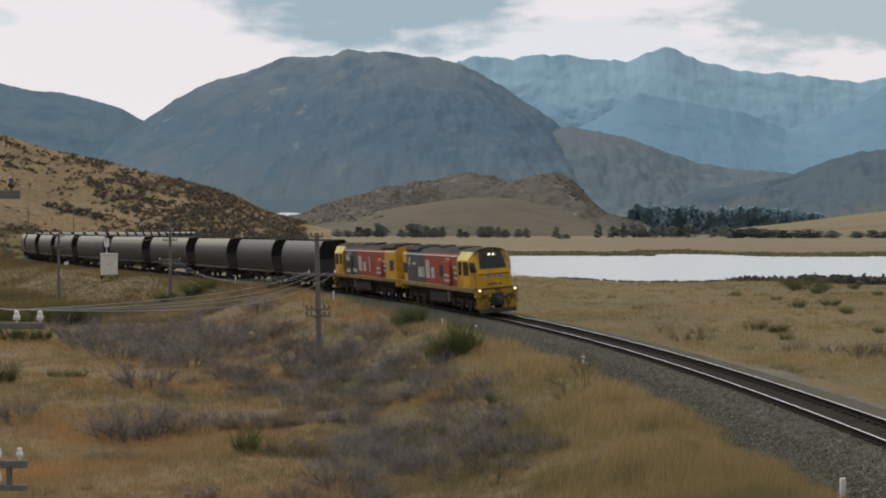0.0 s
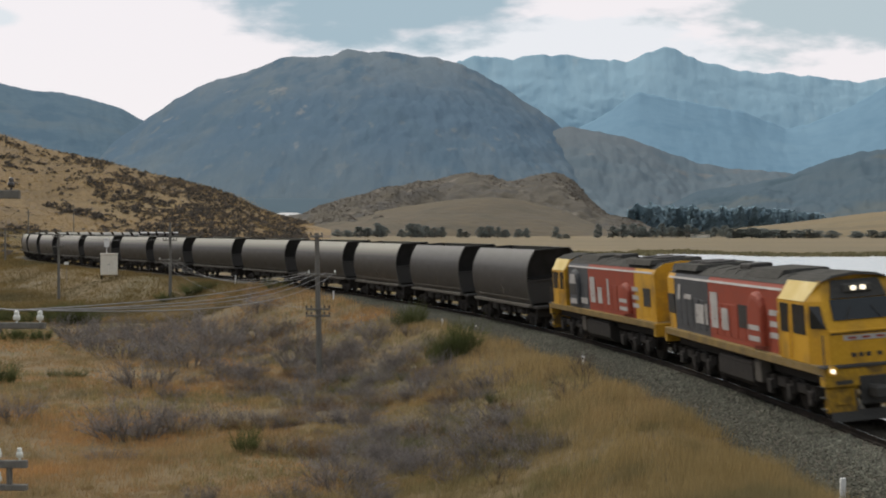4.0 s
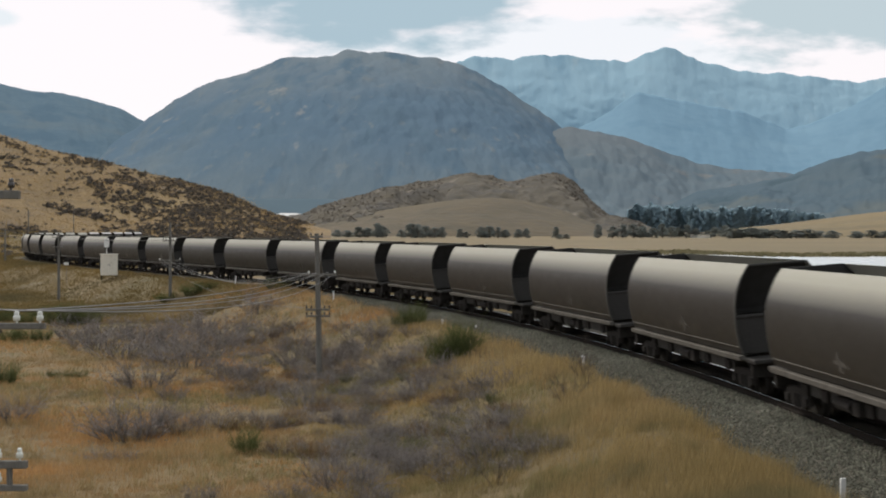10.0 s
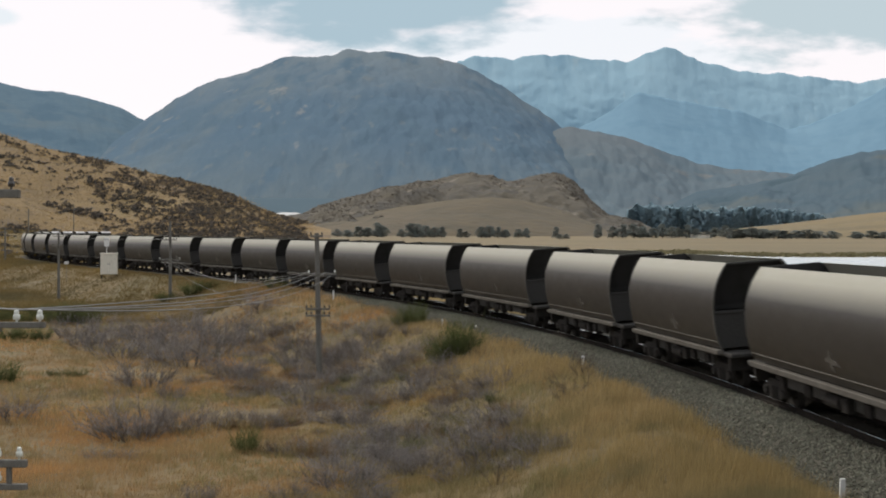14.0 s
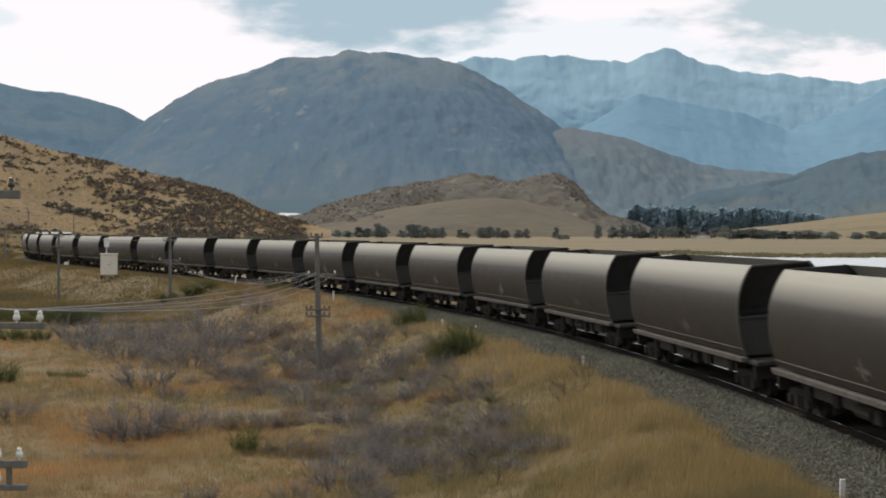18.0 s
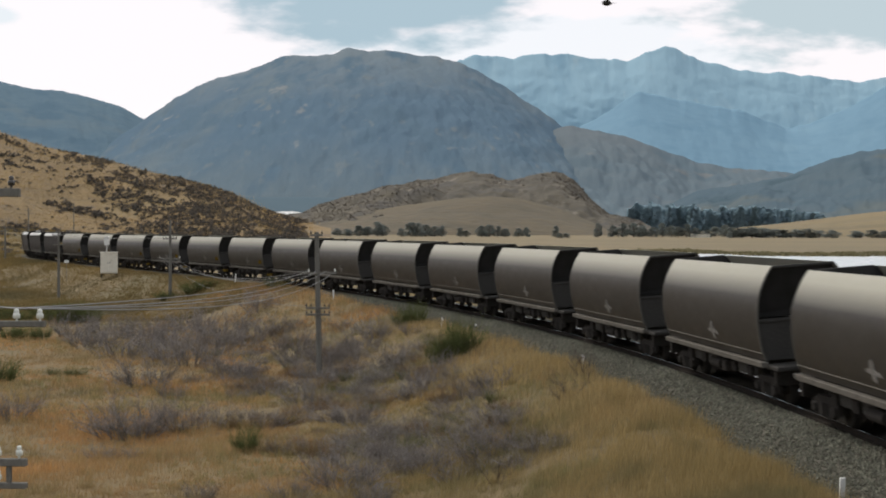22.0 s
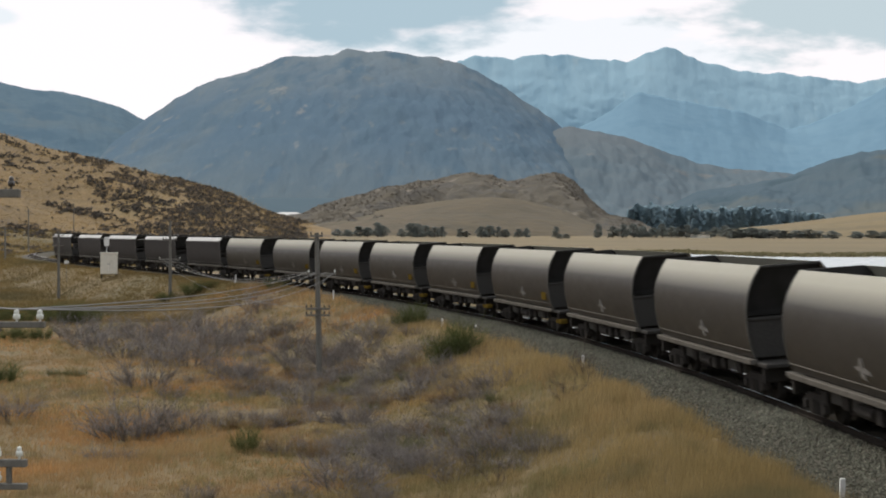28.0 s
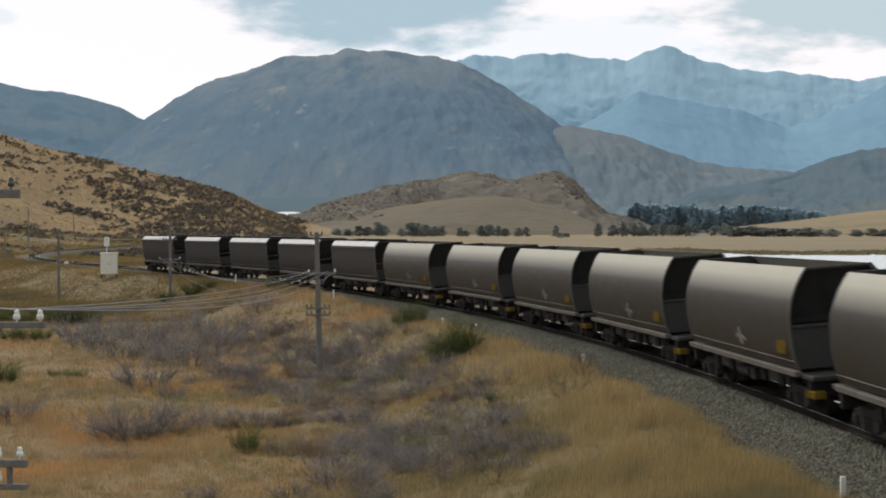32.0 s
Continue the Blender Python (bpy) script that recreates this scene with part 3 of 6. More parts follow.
def sweep(name, material, s0, s1, ds, outline, label="", kind="structure", parent=None, closed=True, cant=True, category=""):
    """An outline of (lat, up) swept along the line."""
    ss = np.arange(s0, s1 + 1e-6, ds)
    n = len(outline)
    verts, faces = [], []
    for s in ss:
        for lat, up in outline:
            if cant:
                verts.append(line_point(s, lat, up))
            else:
                x, y, z, th = line_at(s)
                verts.append(Vector((x - math.cos(th) * lat, y + math.sin(th) * lat, z + up)))
    for i in range(len(ss) - 1):
        for k in range(n if closed else n - 1):
            a, b = i * n + k, i * n + (k + 1) % n
            faces.append((a, b, b + n, a + n))
    ob = new(name, grid_mesh(name, verts, faces, material, smooth=False))
    if parent:
        ob.parent = parent
    if label:
        tagged(ob, label, category, kind=kind)
    return ob


def ballast():
    ob = sweep("ballast", M_BALLAST, -60, 560, 1.0,
               [(3.1, -1.25), (2.55, -.9), (1.75, -.3), (1.62, -.235)], "grey crushed-stone ballast bed of the railway", category="ballast", closed=False)
    sweep("ballast_crown", M_BALLAST, -60, 560, 1.0, [(1.62, -.235), (1.3, -.19), (.98, -.165), (.62, -.16)], "grey crushed stones heaped over the sleeper ends", category="ballast", closed=False)
    sweep("track_bed", M_TRACKBED, -60, 560, 1.0, [(.62, -.16), (.58, -.175), (-.58, -.175), (-.64, -.15), (-.8, -.13)], "oil-darkened stones between the rails", category="ballast", closed=False)
    sweep("ballast_shoulder", M_BALLAST, -60, 560, 1.0, [(-.8, -.13), (-1.5, -.15), (-1.75, -.28), (-2.4, -.75), (-2.9, -1.25)],
          "grey crushed-stone ballast shoulder", category="ballast", closed=False)
    return ob


ballast()


def access_strip():
    """A trodden gravel strip along the far side of the ballast, with an uneven outer edge."""
    ss = np.arange(-60, 190, .5)
    verts, faces = [], []
    for s_ in ss:
        x, y, z, th = line_at(s_)
        edge = 4.75 + .3 * math.sin(s_ * .31) + .22 * math.sin(s_ * .83 + 1) + .12 * math.sin(s_ * 2.1)
        for lat, up in ((-2.1, -.62), (-2.7, -.70), (-3.4, -.69), (-edge + .5, -.70), (-edge, -.82)):
            verts.append((x - math.cos(th) * lat, y + math.sin(th) * lat, z + up + .02 * math.sin(s_ * 1.3 + lat * 2)))
    for i in range(len(ss) - 1):
        for k in range(4):
            a = i * 5 + k
            faces.append((a, a + 1, a + 6, a + 5))
    tagged(new("gravel_strip", grid_mesh("gravel_strip", verts, faces, M_GRAVEL)), "trodden grey gravel strip beside the railway", "gravel", kind="structure")


access_strip()
track = tagged(new("railway_track"), "single curved railway track with shiny rail heads", "railway track", kind="structure")
for g in (0.5335, -0.5335):
    rail = sweep("rail", M_RAIL, -60, 560, 1.0, [(g + .06, -.15), (g + .06, -.135), (g + .012, -.12), (g + .012, -.05), (g + .034, -.035), (g + .034, -.003),
                                                 (g - .034, -.003), (g - .034, -.035), (g - .012, -.05), (g - .012, -.12), (g - .06, -.135), (g - .06, -.15)], parent=track)
    head = sweep("rail_head", M_RAILTOP, -60, 560, 1.0, [(g + .022, -.012), (g + .022, .002), (g - .022, .002), (g - .022, -.012)], parent=rail)
    tagged(head, "polished bright running surface")

# ================= train =================


def spin_wheelset(parent, x, r, gauge=0.5335):
    """Two wheels on an axle across the line."""
    bm = B()
    cyl(bm, (0, -.75, 0), (0, .75, 0), .07, n=8)
    for sg in (1, -1):
        y = sg * gauge
        cyl(bm, (0, y - .055 * sg, 0), (0, y + .075 * sg, 0), r, r - .01, n=18)
        cyl(bm, (0, y - .085 * sg, 0), (0, y - .055 * sg, 0), r + .025, n=18)
        cyl(bm, (0, y + .075 * sg, 0), (0, y + .12 * sg, 0), .14, .12, n=10)
    ob = part("wheelset", bm, M_WHEEL, parent)
    ob.location = (x, 0, r)
    return ob


def bogie(parent, x, spread, r, half=.86):
    """A freight bogie: cast side frames, bolster, springs, axle boxes and its wheelsets."""
    bm = B()
    for sg in (1, -1):
        y0, y1 = sorted((sg * (half - .06), sg * (half + .06)))
        out = [(-spread - .22, r + .14), (-spread - .22, r - .1), (-spread + .2, r - .1), (-.5, r - .22), (.5, r - .22), (spread - .2, r - .1),
               (spread + .22, r - .1), (spread + .22, r + .14), (.6, r + .3), (-.6, r + .3)]
        A = [bm.verts.new((px, y0, pz)) for px, pz in out]
        C = [bm.verts.new((px, y1, pz)) for px, pz in out]
        for k in range(len(out)):
            bm.faces.new((A[k], A[(k + 1) % len(out)], C[(k + 1) % len(out)], C[k]))
        bm.faces.new(A)
        bm.faces.new(C[::-1])
        for q in (-spread, spread):
            box(bm, q - .13, q + .13, sg * (half + .07) - .07, sg * (half + .07) + .07, r - .13, r + .1, .03)
        for q in (-.16, .16):
            cyl(bm, (q, sg * (half + .04), r - .2), (q, sg * (half + .04), r + .14), .085, n=8)
    box(bm, -.25, .25, -half, half, r - .05, r + .22, .03)
    bmesh.ops.recalc_face_normals(bm, faces=bm.faces)
    bg = part("bogie", bm, M_BOGIE, parent)
    bg.location = (x, 0, 0)
    sets = []
    for q in (-spread, spread):
        sets.append(spin_wheelset(bg, q, r))
    return bg, sets


BARREL = [(1.18, 1.20), (1.27, 1.45), (1.335, 1.85), (1.355, 2.2), (1.345, 2.55), (1.30, 2.85), (1.2, 3.13), (1.09, 3.36), (.96, 3.57), (.84, 3.72)]


def smooth_curve(pts, n=3):
    """A rounder version of an outline: points between its stations on a Catmull-Rom curve."""
    out = []
    for i in range(len(pts) - 1):
        p0, p1, p2, p3 = (Vector(pts[max(0, min(len(pts) - 1, i + k))]) for k in (-1, 0, 1, 2))
        for k in range(n):
            t = k / n
            out.append(tuple(.5 * (2 * p1 + (p2 - p0) * t + (2 * p0 - 5 * p1 + 4 * p2 - p3) * t * t + (3 * p1 - p0 - 3 * p2 + p3) * t ** 3)))
    return out + [tuple(pts[-1])]


BARREL = smooth_curve(BARREL)
SLAB = [(1.16, 1.20), (1.26, 1.5), (1.31, 1.9), (1.32, 2.6), (1.31, 3.2), (1.3, 3.36), (1.26, 3.42), (1.0, 3.72), (.93, 3.76)]


def hopper_side(L, prof, sg, thick=.035):
    """One curved side as a bent plate with crisp edges, from end to end."""
    bm = B()
    outer = [(sg * y, z) for y, z in prof]
    inner = [(sg * (y - thick), z) for y, z in prof]
    prism(bm, outer + inner[::-1], -L / 2, L / 2)
    for f in bm.faces:
        f.smooth = len(f.verts) == 4
    for e in bm.edges:
        a, b = e.verts[0].co, e.verts[1].co
        level = abs(a.z - b.z) < .001 and (min(abs(a.z - prof[0][1]), abs(a.z - prof[-1][1])) < .001)
        if abs(a.x - b.x) < .001 or level:
            e.smooth = False
    return bm


def make_wagon(L, slab=False, yellow=False, mark=1, dim_top=False):
    """A coal hopper. L: length of its body; x forward, z up from the rails; mark: 1 a faded stencil, 2 a white one."""
    prof = SLAB if slab else BARREL
    skin = M_WAGON_B if slab else (M_WAGON_N if dim_top else M_WAGON)
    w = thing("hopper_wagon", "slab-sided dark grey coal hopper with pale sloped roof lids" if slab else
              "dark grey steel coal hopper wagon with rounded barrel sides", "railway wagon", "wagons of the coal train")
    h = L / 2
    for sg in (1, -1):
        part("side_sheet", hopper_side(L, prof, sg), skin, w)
        # thin rim added so that its pale colour stands in for the edge highlight
        for e in (1, -1):
            bm = B()
            prism(bm, [(sg * (y + .012), z) for y, z in prof] + [(sg * (y - .045), z) for y, z in prof[::-1]], *sorted((e * (h - .05), e * (h + .012))))
            part("end_flange", bm, M_FLANGE, w, "paler edge of the side sheet, painted as a highlight")
    # sheets that close both ends, set in behind the flared edge
    for sg in (1, -1):
        low = [(y - .04, z) for y, z in prof if z < 2.32]
        high = [(y - .04, z) for y, z in prof if z > 2.25]
        bm = B()
        ring = low + [(-y, z) for y, z in low[::-1]]
        plate(bm, [(sg * (h - .1), y, z) for y, z in ring], (-sg, 0, 0), .03)
        end = part("end_sheet", bm, M_ENDS, w, "grimy lower end sheet")
        bm = B()
        ring = high + [(-y, z) for y, z in high[::-1]]
        plate(bm, [(sg * (h - .16 - .5 * min(1, (3.72 - z) / 1.2)), y, z) for y, z in ring], (-sg, 0, 0), .03)
        # coloured near black to paint the shade of the recessed opening
        part("slope_sheet", bm, M_PIT, w)
        bm = B()
        box(bm, sg * (h - .13) - .07, sg * (h - .13) + .07, -1.28, 1.28, 2.22, 2.3, .012)
        part("end_rib", bm, M_ENDS, end)
        bm = B()
        box(bm, sg * (h + .3) - .62, sg * (h + .3) + .62, -1.15, 1.15, .98, 1.1, .02)
        part("end_platform", bm, M_ENDS, w)
        bm = B()
        box(bm, sg * (h + .42) - .1, sg * (h + .42) + .1, -1.1, 1.1, .56, .98, .02)
        box(bm, sg * (h + .42) - .3, sg * (h + .42) + .3, -.4, .4, .5, .95, .03)
        part("headstock", bm, M_BOGIE, w)
        bm = B()
        box(bm, sg * (h + .78) - .3, sg * (h + .78) + .3, -.14, .14, .72, .98, .05)
        cyl(bm, (sg * (h + .9), .35, .85), (sg * (h + 1.0), .35, .4), .025, n=6)
        part("coupler", bm, M_BOGIE, w)
        bm = B()
        box(bm, sg * (h + .02) - .05, sg * (h + .02) + .05, -prof[-1][0], prof[-1][0], 3.66, 3.73, .015)
        part("end_rim", bm, M_DARK, w)
    bm = B()
    box(bm, -h + .85, h - .85, -.92, .92, 2.9, 3.34)
    for v in bm.verts:
        v.co.z += .08 * math.sin(v.co.x * 3)
    part("coal_load", bm, M_COAL, w, "black coal inside the open top")
    for sg in (1, -1):
        bm = B()
        y0, y1 = sorted((sg * 1.13, sg * 1.33))
        box(bm, -h - .05, h + .05, y0, y1, 1.03, 1.17, .012)
        part("sill_ledge", bm, M_LEDGE, w, "pale flat side sill")
        bm = B()
        y0, y1 = sorted((sg * 1.245, sg * 1.285))
        box(bm, -h + .02, h - .02, y0, y1, 1.385, 1.415, .006)
        part("edge_strip", bm, M_LEDGE, w)
        if slab:
            bm = B()
            plate(bm, [(-h + .08, sg * 1.285, 3.43), (h - .08, sg * 1.285, 3.43), (h - .08, sg * 1.0, 3.745), (-h + .08, sg * 1.0, 3.745)], (0, sg * .7, .7), .02)
            part("roof_lid", bm, M_LID, w, "pale sloped lid along the roof edge")
            bm = B()
            y0, y1 = sorted((sg * 1.3, sg * 1.35))
            box(bm, -h, h, y0, y1, 3.27, 3.33, .012)
            part("cant_rail", bm, M_WAGON_B, w)
        if mark and not slab:
            bm = B()
            x = h * .12
            y = sg * 1.325
            flip = sg
            body = [(-.03, .3), (.07, .26), (.1, .06), (.26, .02), (.26, -.06), (.1, -.08), (.07, -.26), (-.06, -.3), (-.02, -.1), (-.26, -.14), (-.22, -.03), (-.04, .04)]
            plate(bm, [(x + flip * px * 2.0, y, 1.77 + pz * .85) for px, pz in body], (0, sg, 0), .02)
            for v in bm.verts:
                v.co.y += sg * (.005 + .16 * (v.co.z - 1.85))
            part("stencil_mark", bm, M_MARK if mark == 2 else M_MARK_F, w, "worn white stencilled mark" if mark == 2 else "faded stencilled mark")
        if yellow:
            bm = B()
            box(bm, h - 1.3, h - .5, min(sg * 1.3, sg * 1.34), max(sg * 1.3, sg * 1.34), 1.55, 1.9, .005)
            part("inspection_panel", bm, M_GRIMY, w, "small yellow panel")
            bm = B()
            box(bm, h + .1, h + .85, min(sg * .8, sg * 1.12), max(sg * .8, sg * 1.12), .52, .72, .03)
            part("brake_box", bm, M_GRIMY, w, "yellow brake gear box")
    bm = B()
    box(bm, -h - .3, h + .3, -.32, .32, .82, 1.14, .02)
    for q in (-.5, 0, .5):
        box(bm, q * L * .8 - .06, q * L * .8 + .06, -1.12, 1.12, .9, 1.05, .01)
    part("underframe", bm, M_BOGIE, w)
    for sg in (1, -1):
        bm = B()
        box(bm, -h + 1.7, h - 1.7, min(sg * .93, sg * .97), max(sg * .93, sg * .97), .62, 1.03, .01)
        skirt = part("side_skirt", bm, M_DARK, w)
        for k in range(5):
            x = (-h + 2.1) + (2 * h - 4.2) * k / 4
            part("door_gear", box(B(), x - .22, x + .22, min(sg * .97, sg * 1.07), max(sg * .97, sg * 1.07), .6, .9, .02), M_BOGIE, skirt)
    for q in (-.22, 0, .22):
        bm = B()
        hop = [(-.95, 1.2), (.95, 1.2), (.5, .48), (-.5, .48)]
        prism(bm, hop, q * L - .7, q * L + .7)
        part("discharge_chute", bm, M_DARK, w)
    bm = B()
    cyl(bm, (-.6, -1.02, .72), (.5, -1.02, .72), .16, n=12)
    box(bm, .7, 1.15, -1.15, -.85, .55, .9, .03)
    part("air_tank", bm, M_BOGIE, w)
    sets = []
    for q in (-1, 1):
        _, s2 = bogie(w, q * (h - .95), .8, .4)
        sets += s2
    return w


def bars(bm, y, items, sg):
    """Livery shapes: blocks (x0, x1, z0, z1, slant) laid 12 mm proud of a side wall."""
    for x0, x1, z0, z1, sl in items:
        q = [(x0 - sl, sg * y, z0), (x1 - sl, sg * y, z0), (x1 + sl, sg * y, z1), (x0 + sl, sg * y, z1)]
        plate(bm, q, (0, sg, 0), .012)
    return bm


def make_loco(second):
    """A hood locomotive; x forward (cab end), z up. second: the livery as it reads when the cab trails."""
    lo = thing("locomotive", "trailing diesel locomotive in red, grey and yellow, cab to the rear" if second else
               "leading diesel locomotive in red, grey and yellow with lit headlights", "locomotive", "locomotives of the coal train")
    W, HW = 1.19, 1.03
    bm = B()
    box(bm, -8.4, 8.0, -W, W, 1.22, 1.45, .02)
    part("sole_bar", bm, M_SOLE, lo, "dusty ochre deck edge")
    bm = B()
    box(bm, -8.3, 7.8, -.75, .75, .85, 1.22, .03)
    part("main_frame", bm, M_BOGIE, lo)
    # hood: side walls in livery colours, chamfered roof
    prof = [(HW, 1.45), (HW, 3.12), (.93, 3.3), (.62, 3.47), (0, 3.53), (-.62, 3.47), (-.93, 3.3), (-HW, 3.12), (-HW, 1.45)]
    segs = ([(-8.2, -7.3, M_YELLOW, "yellow"), (-7.3, -2.9, M_GREY, "dark grey"), (-2.9, 4.7, M_RED, "red")] if not second else
            [(-8.2, -5.6, M_YELLOW, "yellow"), (-5.6, 1.3, M_RED, "red"), (1.3, 4.7, M_GREY, "dark grey")])
    for x0, x1, mat, word in segs:
        bm = B()
        prism(bm, prof, x0, x1 - .004)
        bmesh.ops.bevel(bm, geom=[e for e in bm.edges if abs(e.verts[0].co.x - e.verts[1].co.x) < .01], offset=.012, segments=1, affect="EDGES")
        hood = part("hood_section", bm, mat, lo, word + " painted hood section")
        for sg in (1, -1):
            k = 0
            x = x0 + .15
            while x + .7 < x1:
                bm = B()
                box(bm, x, x + .68, min(sg * HW, sg * (HW + .014)), max(sg * HW, sg * (HW + .014)), 1.6, 2.55, .006)
                cyl(bm, (x + .6, sg * (HW + .014), 2.05), (x + .6, sg * (HW + .045), 2.05), .02, n=6)
                part("hood_door", bm, mat, hood)
                x += .78
    bm = B()
    prism(bm, [(.95, 3.3), (.62, 3.49), (0, 3.56), (-.62, 3.49), (-.95, 3.3), (-.6, 3.44), (0, 3.5), (.6, 3.44)], -8.15, 4.75)
    part("roof_sheet", bm, M_ROOF, lo, "sooty grey roof")
    for sg in (1, -1):
        bm = B()
        plate(bm, [(-7.9, sg * (HW + .003), 3.13), (4.6, sg * (HW + .003), 3.13), (4.6, sg * (HW - .033), 3.19), (-7.9, sg * (HW - .033), 3.19)], (0, sg * .8, .5), .01)
        part("roof_edge_stripe", bm, M_LETTER, lo, "off-white stripe along the roof edge")
    # radiator housing, fans and stack on the roof
    bm = B()
    prism(bm, [(1.0, 3.42), (.9, 3.6), (-.9, 3.6), (-1.0, 3.42)], -7.6, -4.4)
    part("radiator_housing", bm, M_ROOF, lo)
    for x in (-6.8, -5.3):
        bm = B()
        cyl(bm, (x, 0, 3.59), (x, 0, 3.66), .6, .57, n=20)
        part("radiator_fan", bm, M_DARK, lo)
    bm = B()
    box(bm, -1.6, -.5, -.35, .35, 3.5, 3.68, .04)
    part("exhaust_stack", bm, M_DARK, lo)
    bm = B()
    prism(bm, [(.8, 3.4), (.6, 3.62), (-.6, 3.62), (-.8, 3.4)], .6, 3.6)
    part("blower_cover", bm, M_ROOF, lo)
    # arched intakes, grilles and plain livery blocks on each side
    intakes = [(2.45, M_RED)] if not second else [(-4.5, M_RED), (3.3, M_GREY)]
    for sg in (1, -1):
        for ax, skin in intakes:
            bm = B()
            arc = [(-.72, 1.6), (.72, 1.6), (.72, 2.5), (.66, 2.72), (.5, 2.9), (.27, 3.02), (0, 3.06), (-.27, 3.02), (-.5, 2.9), (-.66, 2.72), (-.72, 2.5)]
            if second and skin is M_RED:
                arc = [(px, 1.6 + (pz - 1.6) * .78) for px, pz in arc]
            rings = []
            for out, k, dz in ((0, 1.0, 0), (.09, .98, -.02), (.15, .9, -.09), (.17, .74, -.2)):
                rings.append([bm.verts.new((ax + px * k, sg * (HW + out), pz + (dz if pz > 2 else 0))) for px, pz in arc])
            for r0, r1 in zip(rings, rings[1:]):
                for k in range(len(arc)):
                    bm.faces.new((r0[k], r0[(k + 1) % len(arc)], r1[(k + 1) % len(arc)], r1[k]))
            bm.faces.new(rings[-1])
            bmesh.ops.recalc_face_normals(bm, faces=bm.faces)
            bulge = part("air_intake", bm, skin, lo, smooth=False)
            if skin is M_RED:
                for z in (1.7, 2.0):
                    bm = B()
                    plate(bm, [(ax - .52, sg * (HW + .172), z), (ax + .52, sg * (HW + .172), z), (ax + .52, sg * (HW + .172), z + .14), (ax - .52, sg * (HW + .172), z + .14)], (0, sg, 0), .008)
                    part("band", bm, M_LETTER, bulge, "off-white band")
            else:
                bm = B()
                plate(bm, [(ax - .5, sg * (HW + .172), 2.0), (ax + .5, sg * (HW + .172), 2.0), (ax + .5, sg * (HW + .172), 2.45), (ax - .5, sg * (HW + .172), 2.45)], (0, sg, 0), .008)
                part("intake_mesh", bm, M_DARK, bulge, "black intake mesh")
                bm = B()
                plate(bm, [(ax - .54, sg * (HW + .172), 2.46), (ax + .54, sg * (HW + .172), 2.46), (ax + .42, sg * (HW + .172), 2.86), (ax - .42, sg * (HW + .172), 2.86)], (0, sg, 0), .008)
                part("intake_cap", bm, M_LETTER, bulge, "off-white top of the intake")
                bm = B()
                plate(bm, [(ax - .54, sg * (HW + .172), 1.62), (ax + .54, sg * (HW + .172), 1.62), (ax + .54, sg * (HW + .172), 1.84), (ax - .54, sg * (HW + .172), 1.84)], (0, sg, 0), .008)
                part("band", bm, M_LETTER, bulge, "off-white band")
        for gx in ((-7.75, .9) if not second else (-7.2,)):
            bm = B()
            for k in range(9):
                box(bm, gx - .44 + .1 * k, gx - .36 + .1 * k, min(sg * HW, sg * (HW + .03)), max(sg * HW, sg * (HW + .03)), 1.95, 2.6)
            tagged(part("grille", bm, M_DARK, lo), kind="stuff")
        if second:
            blocks = [(1.5, 2.6, 1.66, 1.9, 0), (.2, .95, 1.78, 2.8, 0), (-.85, -.2, 1.78, 2.42, 0), (-1.95, -1.7, 1.78, 2.8, 0)]
            stripes = [(-6.1, -5.3)]
        else:
            blocks = [(-6.75, -6.4, 2.45, 2.95, .12), (-5.9, -5.0, 2.5, 2.66, .06), (-4.5, -3.5, 1.8, 2.4, .06), (-3.28, -3.05, 1.8, 2.45, 0),
                      (-2.6, -1.8, 1.78, 2.85, 0), (-1.4, -.7, 1.78, 2.42, 0)]
            stripes = [(3.5, 4.5)]
        for x0, x1, z0, z1, sl in blocks:
            part("livery_block", bars(B(), HW + .016, [(x0, x1, z0, z1, sl)], sg), M_LETTER, lo)
        for x0, x1 in stripes:
            for k in range(3):
                part("livery_stripe", bars(B(), HW + .016, [(x0, x1, 1.85 + .3 * k, 2.0 + .3 * k, .05)], sg), M_LETTER, lo)
    for k in range(11):
        x = -7.9 + 1.2 * k
        bm = B()
        prism(bm, [(.9, 3.33), (.62, 3.51), (0, 3.58), (-.62, 3.51), (-.9, 3.33), (-.6, 3.46), (0, 3.52), (.6, 3.46)], x, x + .06)
        part("roof_rib", bm, M_DARK, lo)
    # cab
    cab_prof = [(W, 1.45), (W, 2.95), (.86, 3.42), (.55, 3.55), (0, 3.6), (-.55, 3.55), (-.86, 3.42), (-W, 2.95), (-W, 1.45)]
    bm = B()
    prism(bm, cab_prof, 4.75, 7.1)
    cab = part("cab", bm, M_YELLOW, lo, "yellow driver's cab")
    bm = B()
    prism(bm, [(.87, 3.42), (.56, 3.57), (0, 3.63), (-.56, 3.57), (-.87, 3.42), (-.5, 3.52), (0, 3.56), (.5, 3.52)], 4.7, 7.3)
    part("cab_roof", bm, M_ROOF, cab, "dark grey cab roof")
    for sg in (1, -1):
        # corner panel coloured pale as if the sky lit it
        bm = B()
        plate(bm, [(4.85, sg * (W + .004), 2.96), (7.0, sg * (W + .004), 2.96), (7.25, sg * .88, 3.42), (4.85, sg * .88, 3.42)], (0, sg * .8, .55), .014)
        part("roof_corner_panel", bm, M_CORNER_LIT, cab, "sloped yellow roof corner, sky light in its colour")
        for x0, x1 in ((4.95, 5.65), (5.95, 6.95)):
            bm = B()
